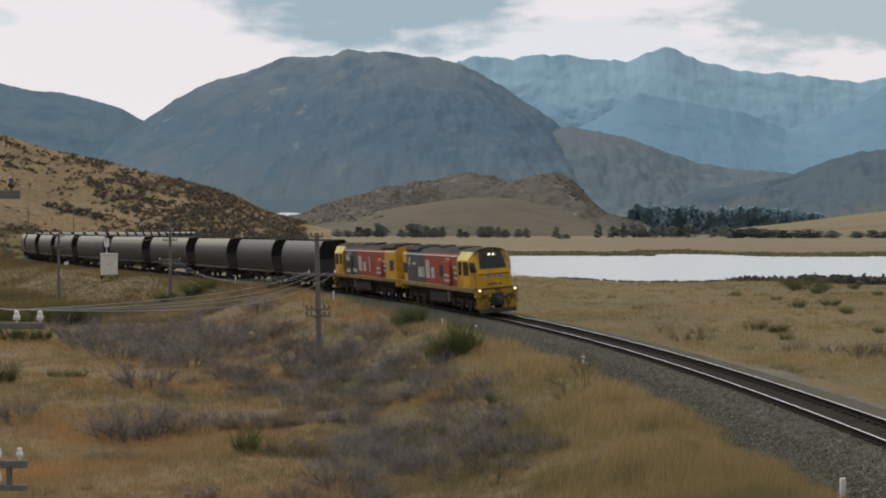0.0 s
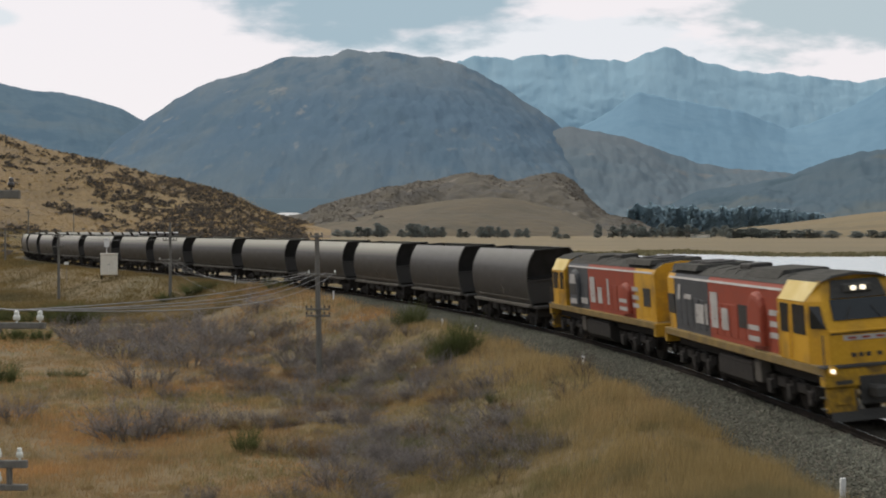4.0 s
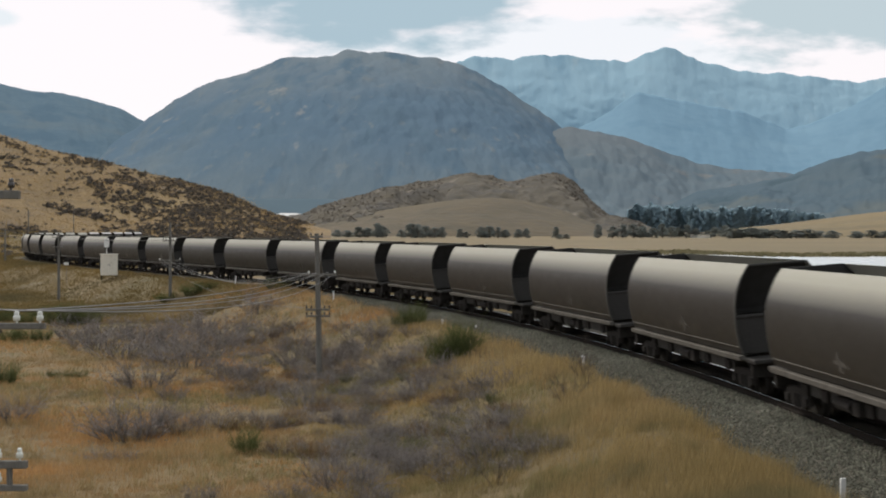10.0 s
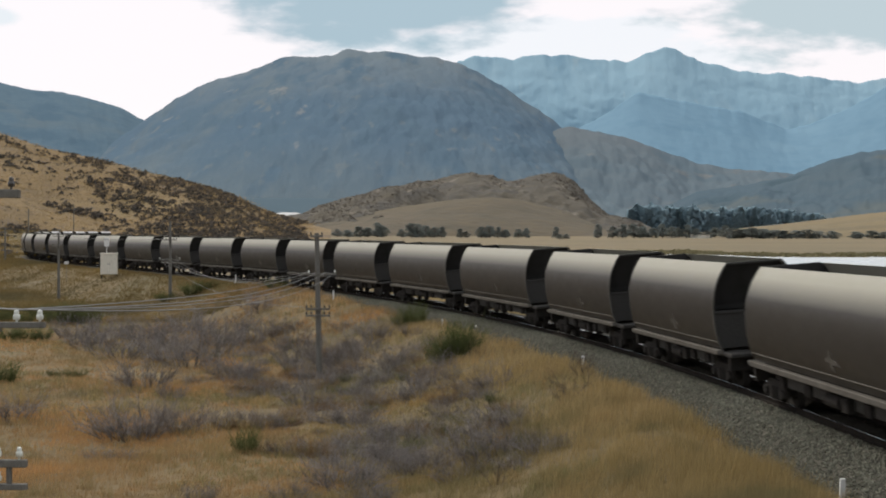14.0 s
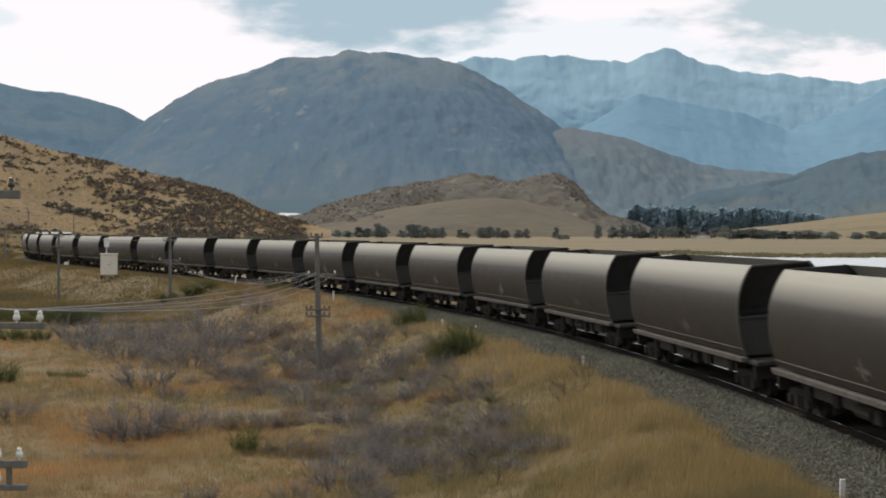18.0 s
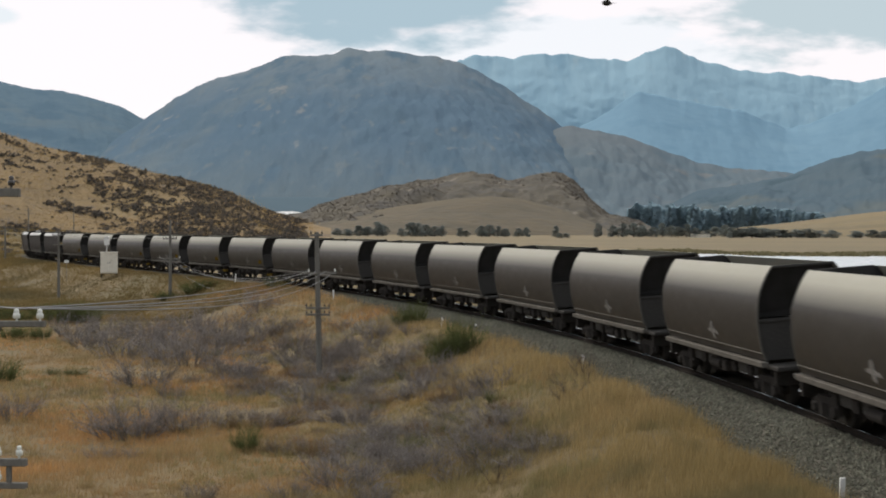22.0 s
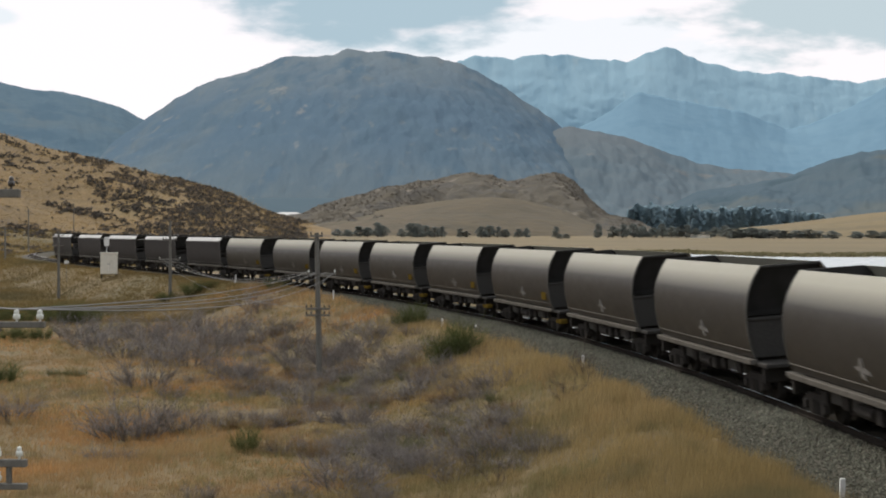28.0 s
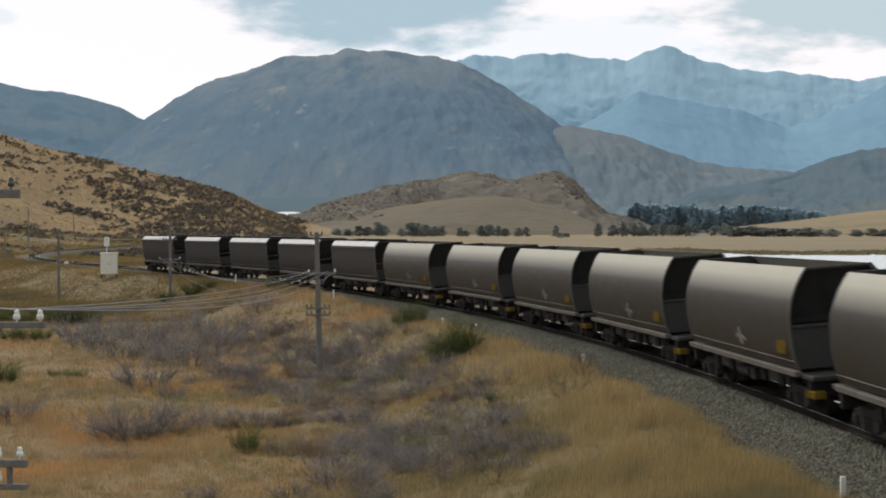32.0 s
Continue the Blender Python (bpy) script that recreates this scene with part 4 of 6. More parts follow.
            plate(bm, [(x0, sg * (W + .002), 2.15), (x1, sg * (W + .002), 2.15), (x1, sg * (W + .002), 2.88), (x0, sg * (W + .002), 2.88)], (0, sg, 0), .012)
            part("side_window", bm, M_GLASS, cab)
        for x in (4.85, 5.8):
            part("handrail", cyl(B(), (x, sg * (W + .05), 1.5), (x, sg * (W + .05), 2.6), .018, n=6), M_YELLOW, cab)
    # nose: tapered in plan and raked back
    bm = B()
    low = [(7.1, W), (7.85, .92), (7.85, -.92), (7.1, -W)]
    mid = [(7.1, W), (7.8, .9), (7.8, -.9), (7.1, -W)]
    top = [(7.1, .86), (7.2, .8), (7.2, -.8), (7.1, -.86)]
    shoulder = [(7.1, W), (7.45, .92), (7.45, -.92), (7.1, -W)]
    rings = [[bm.verts.new((x, y, z)) for x, y in ring] for ring, z in ((low, 1.45), (mid, 2.25), (shoulder, 2.97), (top, 3.45))]
    for a, b in zip(rings, rings[1:]):
        for k in range(3):
            bm.faces.new((a[k], a[k + 1], b[k + 1], b[k]))
    bm.faces.new(rings[-1])
    bm.faces.new(rings[0][::-1])
    bmesh.ops.recalc_face_normals(bm, faces=bm.faces)
    nose = part("nose", bm, M_YELLOW, lo, "yellow raked nose")
    bm = B()
    plate(bm, [(7.7, .74, 2.5), (7.7, -.74, 2.5), (7.45, -.72, 2.99), (7.45, .72, 2.99)], (.92, 0, .4), .016)
    part("windscreen", bm, M_GLASS, nose)
    for sg in (1, -1):
        bm = B()
        plate(bm, [(7.72, sg * .94, 2.32), (7.2, sg * 1.15, 2.32), (7.2, sg * 1.15, 2.86), (7.44, sg * .97, 2.86)], (.35, sg * .93, 0), .014)
        part("corner_window", bm, M_GLASS, nose)
    bm = B()
    plate(bm, [(7.46, .7, 3.01), (7.46, -.7, 3.01), (7.22, -.6, 3.44), (7.22, .6, 3.44)], (.87, 0, .5), .02)
    part("brow_panel", bm, M_DARK, nose, "black panel over the windscreen")
    bm = B()
    box(bm, 7.2, 7.47, -.36, .36, 3.13, 3.36, .04)
    hl = part("headlight_box", bm, M_ROOF, nose)
    if not second:
        for y in (-.12, .12):
            bm = B()
            cyl(bm, (7.46, y, 3.25), (7.5, y, 3.25), .062, n=12)
            part("headlight", bm, M_LAMP, hl, "lit headlight")
    bm = B()
    plate(bm, [(7.82, .55, 2.02), (7.82, -.55, 2.02), (7.8, -.55, 2.14), (7.8, .55, 2.14)], (1, 0, .02), .01)
    part("name_band", bm, M_LETTER, nose, "pale band with unreadable marks")
    for y in (-.35, 0, .35):
        part("name_mark", plate(B(), [(7.835, y - .1, 2.055), (7.835, y + .1, 2.055), (7.83, y + .1, 2.105), (7.83, y - .1, 2.105)], (1, 0, 0), .008), M_RED, nose)
    for y in (.3, .02, -.16, -.34):
        part("stencil_bar", plate(B(), [(7.85, y - .06, 1.62), (7.85, y + .06, 1.62), (7.845, y + .06, 1.72), (7.845, y - .06, 1.72)], (1, 0, 0), .008), M_DARK, nose, "black stencilled mark")
    part("nose_ledge", box(B(), 7.68, 7.86, -.9, .9, 2.2, 2.27, .025), M_YELLOW, nose)
    # black strip that stands in for the shadow under the ledge
    part("shadow_gap", box(B(), 7.7, 7.835, -.88, .88, 2.175, 2.2, .004), M_DARK, nose, "black strip painted as the ledge's shadow")
    for y in (-.45, .45):
        part("wiper", cyl(B(), (7.74, y, 2.5), (7.62, y * .55, 2.85), .012, n=5), M_DARK, nose)
    # headstock, pilot, lamps, coupler
    bm = B()
    box(bm, 7.75, 8.15, -W, W, .95, 1.42, .03)
    hs = part("headstock", bm, M_GRIMED, lo, "grimy yellow headstock")
    part("headstock_lip", box(B(), 7.72, 8.19, -W - .01, W + .01, 1.4, 1.46, .01), M_DARK, hs, "black line under the nose")
    # black boxes on the face stand in for the shade of hollows
    part("coupler_pocket", box(B(), 8.1, 8.17, -.36, .36, .5, 1.2, .03), M_DARK, hs, "black box painted as the coupler pocket's shade")
    for y in (-.72, .72):
        part("jumper_recess", box(B(), 8.1, 8.16, y - .22, y + .22, 1.0, 1.12, .02), M_DARK, hs, "dark panel painted as a recess's shade")
        part("hose_bracket", box(B(), 8.02, 8.08, y - .2, y + .14, .5, .86, .02), M_GRIMED, hs, "grimy bracket")
    for y in (-1.12, 1.12):
        part("corner_handrail", cyl(B(), (7.95, y, 1.45), (7.95, y, 2.2), .02, n=6), M_GRIT, hs)
    for y in (-1.0, 1.0):
        bm = B()
        cyl(bm, (8.1, y, 1.35), (8.2, y, 1.35), .13, n=12)
        part("marker_lamp_housing", bm, M_YELLOW, hs)
        bm = B()
        cyl(bm, (8.2, y, 1.35), (8.215, y, 1.35), .06, n=12)
        part("ditch_light", bm, M_LAMP if not second else M_GLASS, hs, "lit ditch light" if not second else "")
    for sg in (1, -1):
        bm = B()
        box(bm, 7.8, 8.05, min(sg * .35, sg * 1.12), max(sg * .35, sg * 1.12), .32, .95, .04)
        part("pilot_plate", bm, M_GRIMED, lo, "scuffed grimy yellow pilot plate")
        for k in range(4):
            part("cab_step", box(B(), 7.7, 7.98, min(sg * 1.05, sg * 1.2), max(sg * 1.05, sg * 1.2), .4 + .27 * k, .44 + .27 * k, .008), M_DARK, lo)
    bm = B()
    plate(bm, [(8.1, 1.05, .12), (8.1, -1.05, .12), (8.0, -1.05, .38), (8.0, 1.05, .38)], (1, 0, .3), .03)
    part("rail_guard", bm, M_DARK, lo)
    for sg in (1, -1):
        bm = B()
        box(bm, min(sg * 8.1, sg * 8.75), max(sg * 8.1, sg * 8.75), -.17, .17, .68, .98, .05)
        cyl(bm, (sg * 8.25, .5, .9), (sg * 8.4, .52, .4), .03, n=6)
        cyl(bm, (sg * 8.25, -.5, .9), (sg * 8.4, -.52, .4), .03, n=6)
        part("coupler", bm, M_DARK, lo)
    bm = B()
    box(bm, -8.5, -8.2, -W, W, .95, 1.42, .03)
    part("rear_headstock", bm, M_GRIMED, lo)
    # tanks and battery boxes under the frame
    bm = B()
    prism(bm, [(1.1, .95), (1.1, .5), (.9, .32), (-.9, .32), (-1.1, .5), (-1.1, .95)], -1.9, 1.7)
    part("fuel_tank", bm, M_BOGIE, lo)
    for sg in (1, -1):
        part("battery_box", box(B(), 1.9, 2.5, min(sg * .8, sg * 1.1), max(sg * .8, sg * 1.1), .55, 1.15, .02), M_GRIT, lo, "dusty battery box")
        part("air_reservoir", cyl(B(), (-1.8, sg * 1.0, .98), (1.6, sg * 1.0, .98), .1, n=10), M_BOGIE, lo)
    for x in (-5.15, 4.75):
        bm = B()
        for sg in (1, -1):
            y0, y1 = sorted((sg * .8, sg * .95))
            box(bm, -2.2, 2.2, y0, y1, .55, .82, .03)
            for q in (-1.7, 0, 1.7):
                box(bm, q - .18, q + .18, sg * .98 - .08, sg * .98 + .08, .33, .72, .03)
                for e in (-.32, .32):
                    cyl(bm, (q + e, sg * .95, .5), (q + e, sg * .95, .86), .09, n=8)
        box(bm, -.5, .5, -.8, .8, .5, .85, .03)
        bg = part("bogie", bm, M_BOGIE, lo)
        bg.location = (x, 0, 0)
        for q in (-1.7, 0, 1.7):
            spin_wheelset(bg, q, .48)
    return lo


# stations of the train along the line at the start: rear end of each vehicle
LEAD, TRAIL, LOCO_END = 59.3, 77.5, 85.9
REARS = [99.4, 113.3, 127.5, 144.0, 160.6, 177.2, 191.4, 205.2, 222.2, 238.6, 253.0, 266.9, 280.8, 294.8, 308.9, 323.2, 337.0, 351.3, 365.2, 378.9,
         392.9, 406.8, 420.5, 434.2, 449.0, 462.8, 478.3, 493.6, 508.9, 524.8]
GAP = 2.75
TRAIN = []


def travelled(t):
    return 12.247 * t - 0.01367 * t * t


def on_line(s, reverse=False):
    x, y, z, th = line_at(s)
    ahead = Vector((-math.sin(th), -math.cos(th), 0))
    up = Vector((0, 0, 1))
    left = up.cross(ahead)
    m = Matrix((ahead, left, up)).transposed().to_4x4()
    m = Matrix.Translation((x, y, z)) @ m @ Matrix.Rotation(CANT, 4, "X")
    if reverse:
        m = m @ Matrix.Rotation(math.pi, 4, "Z")
    return m


def build_train():
    lead = make_loco(False)
    TRAIN.append((lead, LEAD, False))
    trail = make_loco(True)
    TRAIN.append((trail, TRAIL, True))
    kinds = {}
    front = LOCO_END
    for k, rear in enumerate(REARS):
        pitch = rear - front
        kind = "slab" if k >= 25 else ("long" if pitch > 15.6 else "short")
        extra = kind == "short" and k >= 19
        chalk = 2 if k >= 11 else 1
        dim_top = k < 2
        key = (kind, extra, chalk, dim_top)
        L = {"slab": 11.6, "long": 13.2, "short": 10.7}[kind]
        mid = rear - L / 2
        if key not in kinds:
            kinds[key] = make_wagon(L, slab=kind == "slab", yellow=extra, mark=chalk, dim_top=dim_top)
            w = kinds[key]
        else:
            w = copy_thing(kinds[key], Matrix.Identity(4))
        if kind == "long":
            tagged(w, "longer dark grey coal hopper wagon with rounded sides")
        elif dim_top:
            tagged(w, "dark grey coal hopper wagon with weaker painted top light")
        elif extra:
            tagged(w, "dark grey barrel-sided hopper wagon with small yellow panels")
        w.matrix_world = on_line(mid)
        TRAIN.append((w, mid, False))
        front = rear


build_train()

# ================= poles, wires, trackside things =================


def gz(x, y):
    return float(ground_z(np.array([x]), np.array([y]))[0])


def insulator(parent, x, y, z, material, size=1.0):
    """A porcelain pin insulator on its pin."""
    bm = B()
    cyl(bm, (x, y, z - .03), (x, y, z + .05 * size), .014, n=6)
    prof = [(.036, .03), (.046, .035), (.046, .085), (.04, .095), (.03, .1), (.033, .11), (.033, .135), (.024, .15), (.008, .158)]
    rings = [[bm.verts.new((x + r * size * math.cos(.6283 * k), y + r * size * math.sin(.6283 * k), z + h * size)) for k in range(10)] for r, h in prof]
    for a, b in zip(rings, rings[1:]):
        for k in range(10):
            bm.faces.new((a[k], a[(k + 1) % 10], b[(k + 1) % 10], b[k]))
    bm.faces.new(rings[0][::-1])
    bm.faces.new(rings[-1])
    return part("insulator", bm, material, parent, smooth=True)


def pole(name_label, x, y, top, r0, r1, arms, lean=(0, 0), base=None):
    """A timber line pole; arms: (height, half length, turn in degrees, insulators on each half, insulator material, offset)."""
    b = gz(x, y) - .1 if base is None else base
    p = thing("line_pole", name_label, "pole", "line poles along the railway", Matrix.Translation((x, y, b)))
    bm = B()
    n = 12
    H = top - b
    for k in range(5):
        a, c = k / 5, (k + 1) / 5
        cyl(bm, (lean[0] * a, lean[1] * a, H * a), (lean[0] * c, lean[1] * c, H * c), r0 + (r1 - r0) * a, r0 + (r1 - r0) * c, n)
    part("shaft", bm, M_POLE, p, smooth=False)
    for z, half, turn, count, mat, off in arms:
        h = z - b
        bm = B()
        box(bm, -half + off, half + off, -.05, .05, -.05, .05, .008)
        arm_me = mesh_of("crossarm", bm, M_POLE)
        arm = new("crossarm", arm_me)
        arm.parent = p
        a = h / H
        arm.matrix_local = Matrix.Translation((lean[0] * a, lean[1] * a - r0 - .05, h)) @ Matrix.Rotation(radians(turn), 4, "Z")
        for k in range(count):
            for sg in (1, -1):
                insulator(arm, sg * half * (1 - .42 * k) * .93 + off, 0, .05, mat)
        if half > .7:
            for sg in (1, -1):
                bm = B()
                cyl(bm, (sg * half * .55 + off, .0, -.04), (off + sg * .02, .03, -.5), .014, n=6)
                part("arm_brace", bm, M_WIRE, arm)
    return p


def wire(a, b, sag, r=.01):
    """A line wire that hangs from a to b."""
    a, b = Vector(a), Vector(b)
    w = B()
    pts = [a.lerp(b, k / 14) + Vector((0, 0, -4 * sag * (k / 14) * (1 - k / 14))) for k in range(15)]
    side = (b - a).cross(Vector((0, 0, 1))).normalized() * r
    up = Vector((0, 0, r))
    rings = [[w.verts.new(p + q) for q in (side, up, -side, -up)] for p in pts]
    for c, d in zip(rings, rings[1:]):
        for k in range(4):
            w.faces.new((c[k], c[(k + 1) % 4], d[(k + 1) % 4], d[k]))
    return tagged(new("line_wire", mesh_of("line_wire", w, M_WIRE)), "thin weathered line wire strung between poles", "wire", "wires between the poles")


# the pole beside the camera, of which the arm ends show
near_pole = thing("line_pole", "grey timber line pole with arms of white porcelain insulators", "pole", "line poles along the railway",
                  Matrix.Translation((-6.1, 19.0, gz(-6.1, 19.0) - .1)))
nb = near_pole.location.z
bm = B()
cyl(bm, (0, 0, 0), (0, 0, 5.6 - nb), .16, .12, 14)
part("shaft", bm, M_POLE, near_pole)
ARMS = [(5.05, 1.12, .05), (3.50, 1.42, .036), (1.875, 1.2, .045), (1.6, 1.2, .035)]
for z, half, thick in ARMS:
    bm = B()
    box(bm, -half, half, -.05, .05, -thick, thick, .008)
    for v in bm.verts:
        v.co.z += .008 * math.sin(v.co.x * 9)
    arm = part("crossarm", bm, M_POLE, near_pole)
    arm.location = (0, -.17, z - nb)
    pins = {5.05: [(1.02, M_INSUL_D)], 3.50: [(1.08, M_INSUL), (1.355, M_INSUL), (-1.08, M_INSUL), (-1.355, M_INSUL)], 1.875: [(1.11, M_INSUL), (.86, M_INSUL)], 1.6: [(.86, M_INSUL)]}[z]
    for px, mat in pins:
        insulator(arm, px, 0, thick, mat, .92)
    if z == 3.50:
        bm = B()
        cyl(bm, (.9, .0, -.05), (.15, .06, -.6), .022, n=6)
        part("arm_brace", bm, M_POLE, arm)
bm = B()
box(bm, .96, 1.02, -.2, -.14, 1.6 - nb, 1.875 - nb, .005)
part("arm_strut", bm, M_POLE, near_pole)

pole("weathered timber line pole with crossarms in tall grass", -6.05, 78.4, 4.54, .155, .11,
     [(4.38, .35, 40, 1, M_INSUL_D, 0), (2.52, .75, 28, 1, M_INSUL, .25), (.82, .6, 0, 2, M_INSUL_D, 0), (.5, .6, 0, 2, M_INSUL_D, 0)], (-.14, 0))
pole("weathered timber line pole near the track", -24.3, 142.5, 5.5, .16, .11, [(3.85, .62, 0, 2, M_INSUL_D, 0), (2.1, .95, 10, 1, M_INSUL, 0)])
pole("thin grey timber line pole in the grass", -39.4, 164.0, 4.5, .16, .11, [(4.1, .6, 30, 1, M_INSUL_D, 0), (3.1, .6, 30, 1, M_INSUL_D, 0)])
pole("thin grey timber line pole in the grass", -66.5, 243, 5.1, .16, .12, [(4.5, .6, 20, 1, M_INSUL_D, 0)])
pole("distant timber line pole beyond the bend", -85.5, 330, 9.2, .16, .12, [(8.6, .6, 20, 1, M_INSUL_D, 0)])
pole("distant timber line pole beyond the bend", -120, 520, 13.5, .17, .13, [(12.8, .7, 20, 1, M_INSUL_D, 0)])

for k in range(4):
    a = (-5.02 + (.275 * (k % 2)), 18.83, 3.68)
    b = (-6.6 + .42 * k, 78.1 - .1 * k, 2.64 - .03 * k)
    wire(a, b, .26 + .09 * k)
wire((-4.75, 18.83, 3.68), (-26, 60, 2.7), .2)
wire((-5.02, 18.83, 3.68), (-60, 122, 2.9), .5)
for k in range(3):
    wire((-6.6 + .5 * k, 78.3, 2.64), (-25.1 + .6 * k, 142.2, 2.2), 1.0 + .12 * k)
wire((-6.6, 78.2, .9), (-25.0, 142.3, 1.9), .9)
for k in range(2):
    wire((-24.9 + 1.1 * k, 142.4, 3.95), (-39.8 + .9 * k, 164, 4.2), .25)


def cabinet():
    x, y = -35.9, 172.0
    b = gz(x, y)
    c = thing("equipment_cabinet", "cream painted trackside equipment cabinet on short legs", "cabinet", m=Matrix.Translation((x, y, b)) @ Matrix.Rotation(radians(6), 4, "Z"))
    lo, hi = -.02 - b, 2.2 - b
    bm = B()
    box(bm, -.88, .88, -.4, .4, lo, hi, .03)
    body = part("body", bm, M_CABINET, c)
    for x0 in (-.84, .02):
        bm = B()
        box(bm, x0, x0 + .82, -.425, -.4, lo + .06, hi - .08, .012)
        d = part("door", bm, M_CABINET, body)
        bm = B()
        box(bm, x0 + (.72 if x0 < 0 else .06), x0 + (.76 if x0 < 0 else .1), -.46, -.425, (lo + hi) / 2 - .1, (lo + hi) / 2 + .1, .008)
        part("door_handle", bm, M_BOGIE, body)
    bm = B()
    prism(bm, [(-.5, hi), (.5, hi), (.46, hi + .1), (-.46, hi + .1)], -.94, .94)
    part("roof_cap", bm, M_CABINET, c)
    for lx in (-.78, .78):
        for ly in (-.3, .3):
            bm = B()
            box(bm, lx - .05, lx + .05, ly - .05, ly + .05, -.05, lo + .01, .008)
            part("leg", bm, M_BOGIE, c)


def disc_sign():
    x, y = -37.0, 176.0
    b = gz(x, y)
    s = thing("trackside_signal", "pale round-topped signal board on a thin post", "signal", m=Matrix.Translation((x, y, b)))
    bm = B()
    cyl(bm, (0, 0, -.05), (0, 0, 3.0 - b), .05, n=8)
    part("post", bm, M_POST, s)
    bm = B()
    out = [(-.26, 2.95 - b), (.26, 2.95 - b), (.28, 3.7 - b), (.2, 3.95 - b), (-.2, 3.95 - b), (-.28, 3.7 - b)]
    A = [bm.verts.new((px, -.08, pz)) for px, pz in out]
    C = [bm.verts.new((px, .08, pz)) for px, pz in out]
    for k in range(6):
        bm.faces.new((A[k], A[(k + 1) % 6], C[(k + 1) % 6], C[k]))
    bm.faces.new(A)
    bm.faces.new(C[::-1])
    bmesh.ops.recalc_face_normals(bm, faces=bm.faces)
    part("board", bm, M_POST, s)
    x, y = -42.6, 181.0
    b = gz(x, y)
    s = thing("line_sign", "small white sign on a short post", "sign", m=Matrix.Translation((x, y, b)))
    bm = B()
    cyl(bm, (0, 0, -.05), (0, 0, .95 - b), .03, n=8)
    part("post", bm, M_POLE, s)
    bm = B()
    box(bm, -.25, .25, -.05, -.02, .9 - b, 1.2 - b, .01)
    part("plate", bm, M_POST, s)


def marker(x, y, h, lean):
    b = gz(x, y)
    p = thing("marker_post", "short white painted marker post beside the ballast", "post", "marker posts along the line",
              pose(x, y, b - .15, 0, lean, 0))
    bm = B()
    box(bm, -.055, .055, -.045, .045, 0, h + .15, .012)
    part("post", bm, M_POST, p)
    bm = B()
    box(bm, -.056, .056, -.049, -.0455, h + .0, h + .1, .002)
    part("reflector", bm, M_POST, p)


cabinet()
disc_sign()
for x, y, h, lean in ((-7.67, 112, .7, 0), (-.03, 86.5, .92, 0), (5.3, 60, 1.05, -2), (8.25, 33, .67, 1), (-18.35, 141, .8, 6)):
    marker(x, y, h, lean)

stake = thing("line_stake", "thin grey stake with a pale tip beside the ballast", "post", m=Matrix.Translation((1.59, 79.0, gz(1.59, 79.0) - .1)))
part("shaft", cyl(B(), (0, 0, 0), (.04, 0, 1.05), .028, .022, 8), M_POLE, stake)
part("tip", box(B(), -.01, .09, -.03, .03, 1.04, 1.14, .008), M_POST, stake, "pale painted tip")

# low farm shed among the trees across the lake
shed = thing("farm_shed", "small pale farm shed among dark trees", "shed", m=pose(158, 985, float(gz(158, 985))))
bm = B()
box(bm, -6, 6, -2.5, 2.5, -.2, 2.4, .05)
part("wall", bm, M_CABINET, shed)
bm = B()
prism(bm, [(-2.9, 2.35), (2.9, 2.35), (0, 3.3)], -6.3, 6.3)
part("roof", bm, M_ROOF, shed)

# ================= plants =================
rng = np.random.default_rng(7)


def blades(name, px, py, h, w, lean, per, material, label, spread, base=None):
    """Tufts of grass joined into one mesh: per blades a tuft, each a thin sliver."""
    n = len(px)
    base = ground_z(px, py) if base is None else base
    X, Y, Z = np.repeat(px, per), np.repeat(py, per), np.repeat(base, per)
    Hh, Ww = np.repeat(h, per) * rng.uniform(.55, 1.15, n * per), np.repeat(w, per) * rng.uniform(.6, 1.2, n * per)
    sp = np.repeat(spread, per)
    X, Y = X + rng.normal(0, 1, n * per) * sp, Y + rng.normal(0, 1, n * per) * sp
    a = rng.uniform(0, 2 * np.pi, n * per)
    dx, dy = np.cos(a) * Ww / 2, np.sin(a) * Ww / 2
    lx = rng.normal(0, lean, n * per) * Hh + .12 * Hh
    ly = rng.normal(0, lean, n * per) * Hh
    V = np.empty((n * per, 3, 3))
    V[:, 0] = np.stack([X - dx, Y - dy, Z - .05], 1)
    V[:, 1] = np.stack([X + dx, Y + dy, Z - .05], 1)
    V[:, 2] = np.stack([X + lx, Y + ly, Z + Hh * (1 - .25 * np.abs(lx / Hh))], 1)
    k = np.arange(n * per) * 3
    F = np.stack([k, k + 1, k + 2], 1)
    me = bpy.data.meshes.new(name)
    me.vertices.add(len(V) * 3)
    me.vertices.foreach_set("co", V.ravel())
    me.loops.add(len(F) * 3)
    me.polygons.add(len(F))
    me.loops.foreach_set("vertex_index", F.ravel().astype(np.int32))
    me.polygons.foreach_set("loop_start", (np.arange(len(F)) * 3).astype(np.int32))
    me.polygons.foreach_set("loop_total", np.full(len(F), 3, np.int32))
    me.update()
    me.validate()
    me.materials.append(material)
    return tagged(new(name, me), label, "grass", kind="stuff")


def scatter(n, r0, r1, a0=-16.6, a1=16.6):
    """Plan points spread evenly as the camera sees the ground."""
    a = np.radians(rng.uniform(a0, a1, n))
    r = r0 * (r1 / r0) ** rng.uniform(0, 1, n)
    return r * np.sin(a), r * np.cos(a)


def patch(px, py, s, seed=0.0):
    """Broad patches, about -1 to 1."""
    return (np.sin(px * s + 1.7 * np.sin(py * s * .8 + seed)) + np.sin(py * s * 1.3 + 1.4 * np.sin(px * s * .9 + seed * 2))) / 2


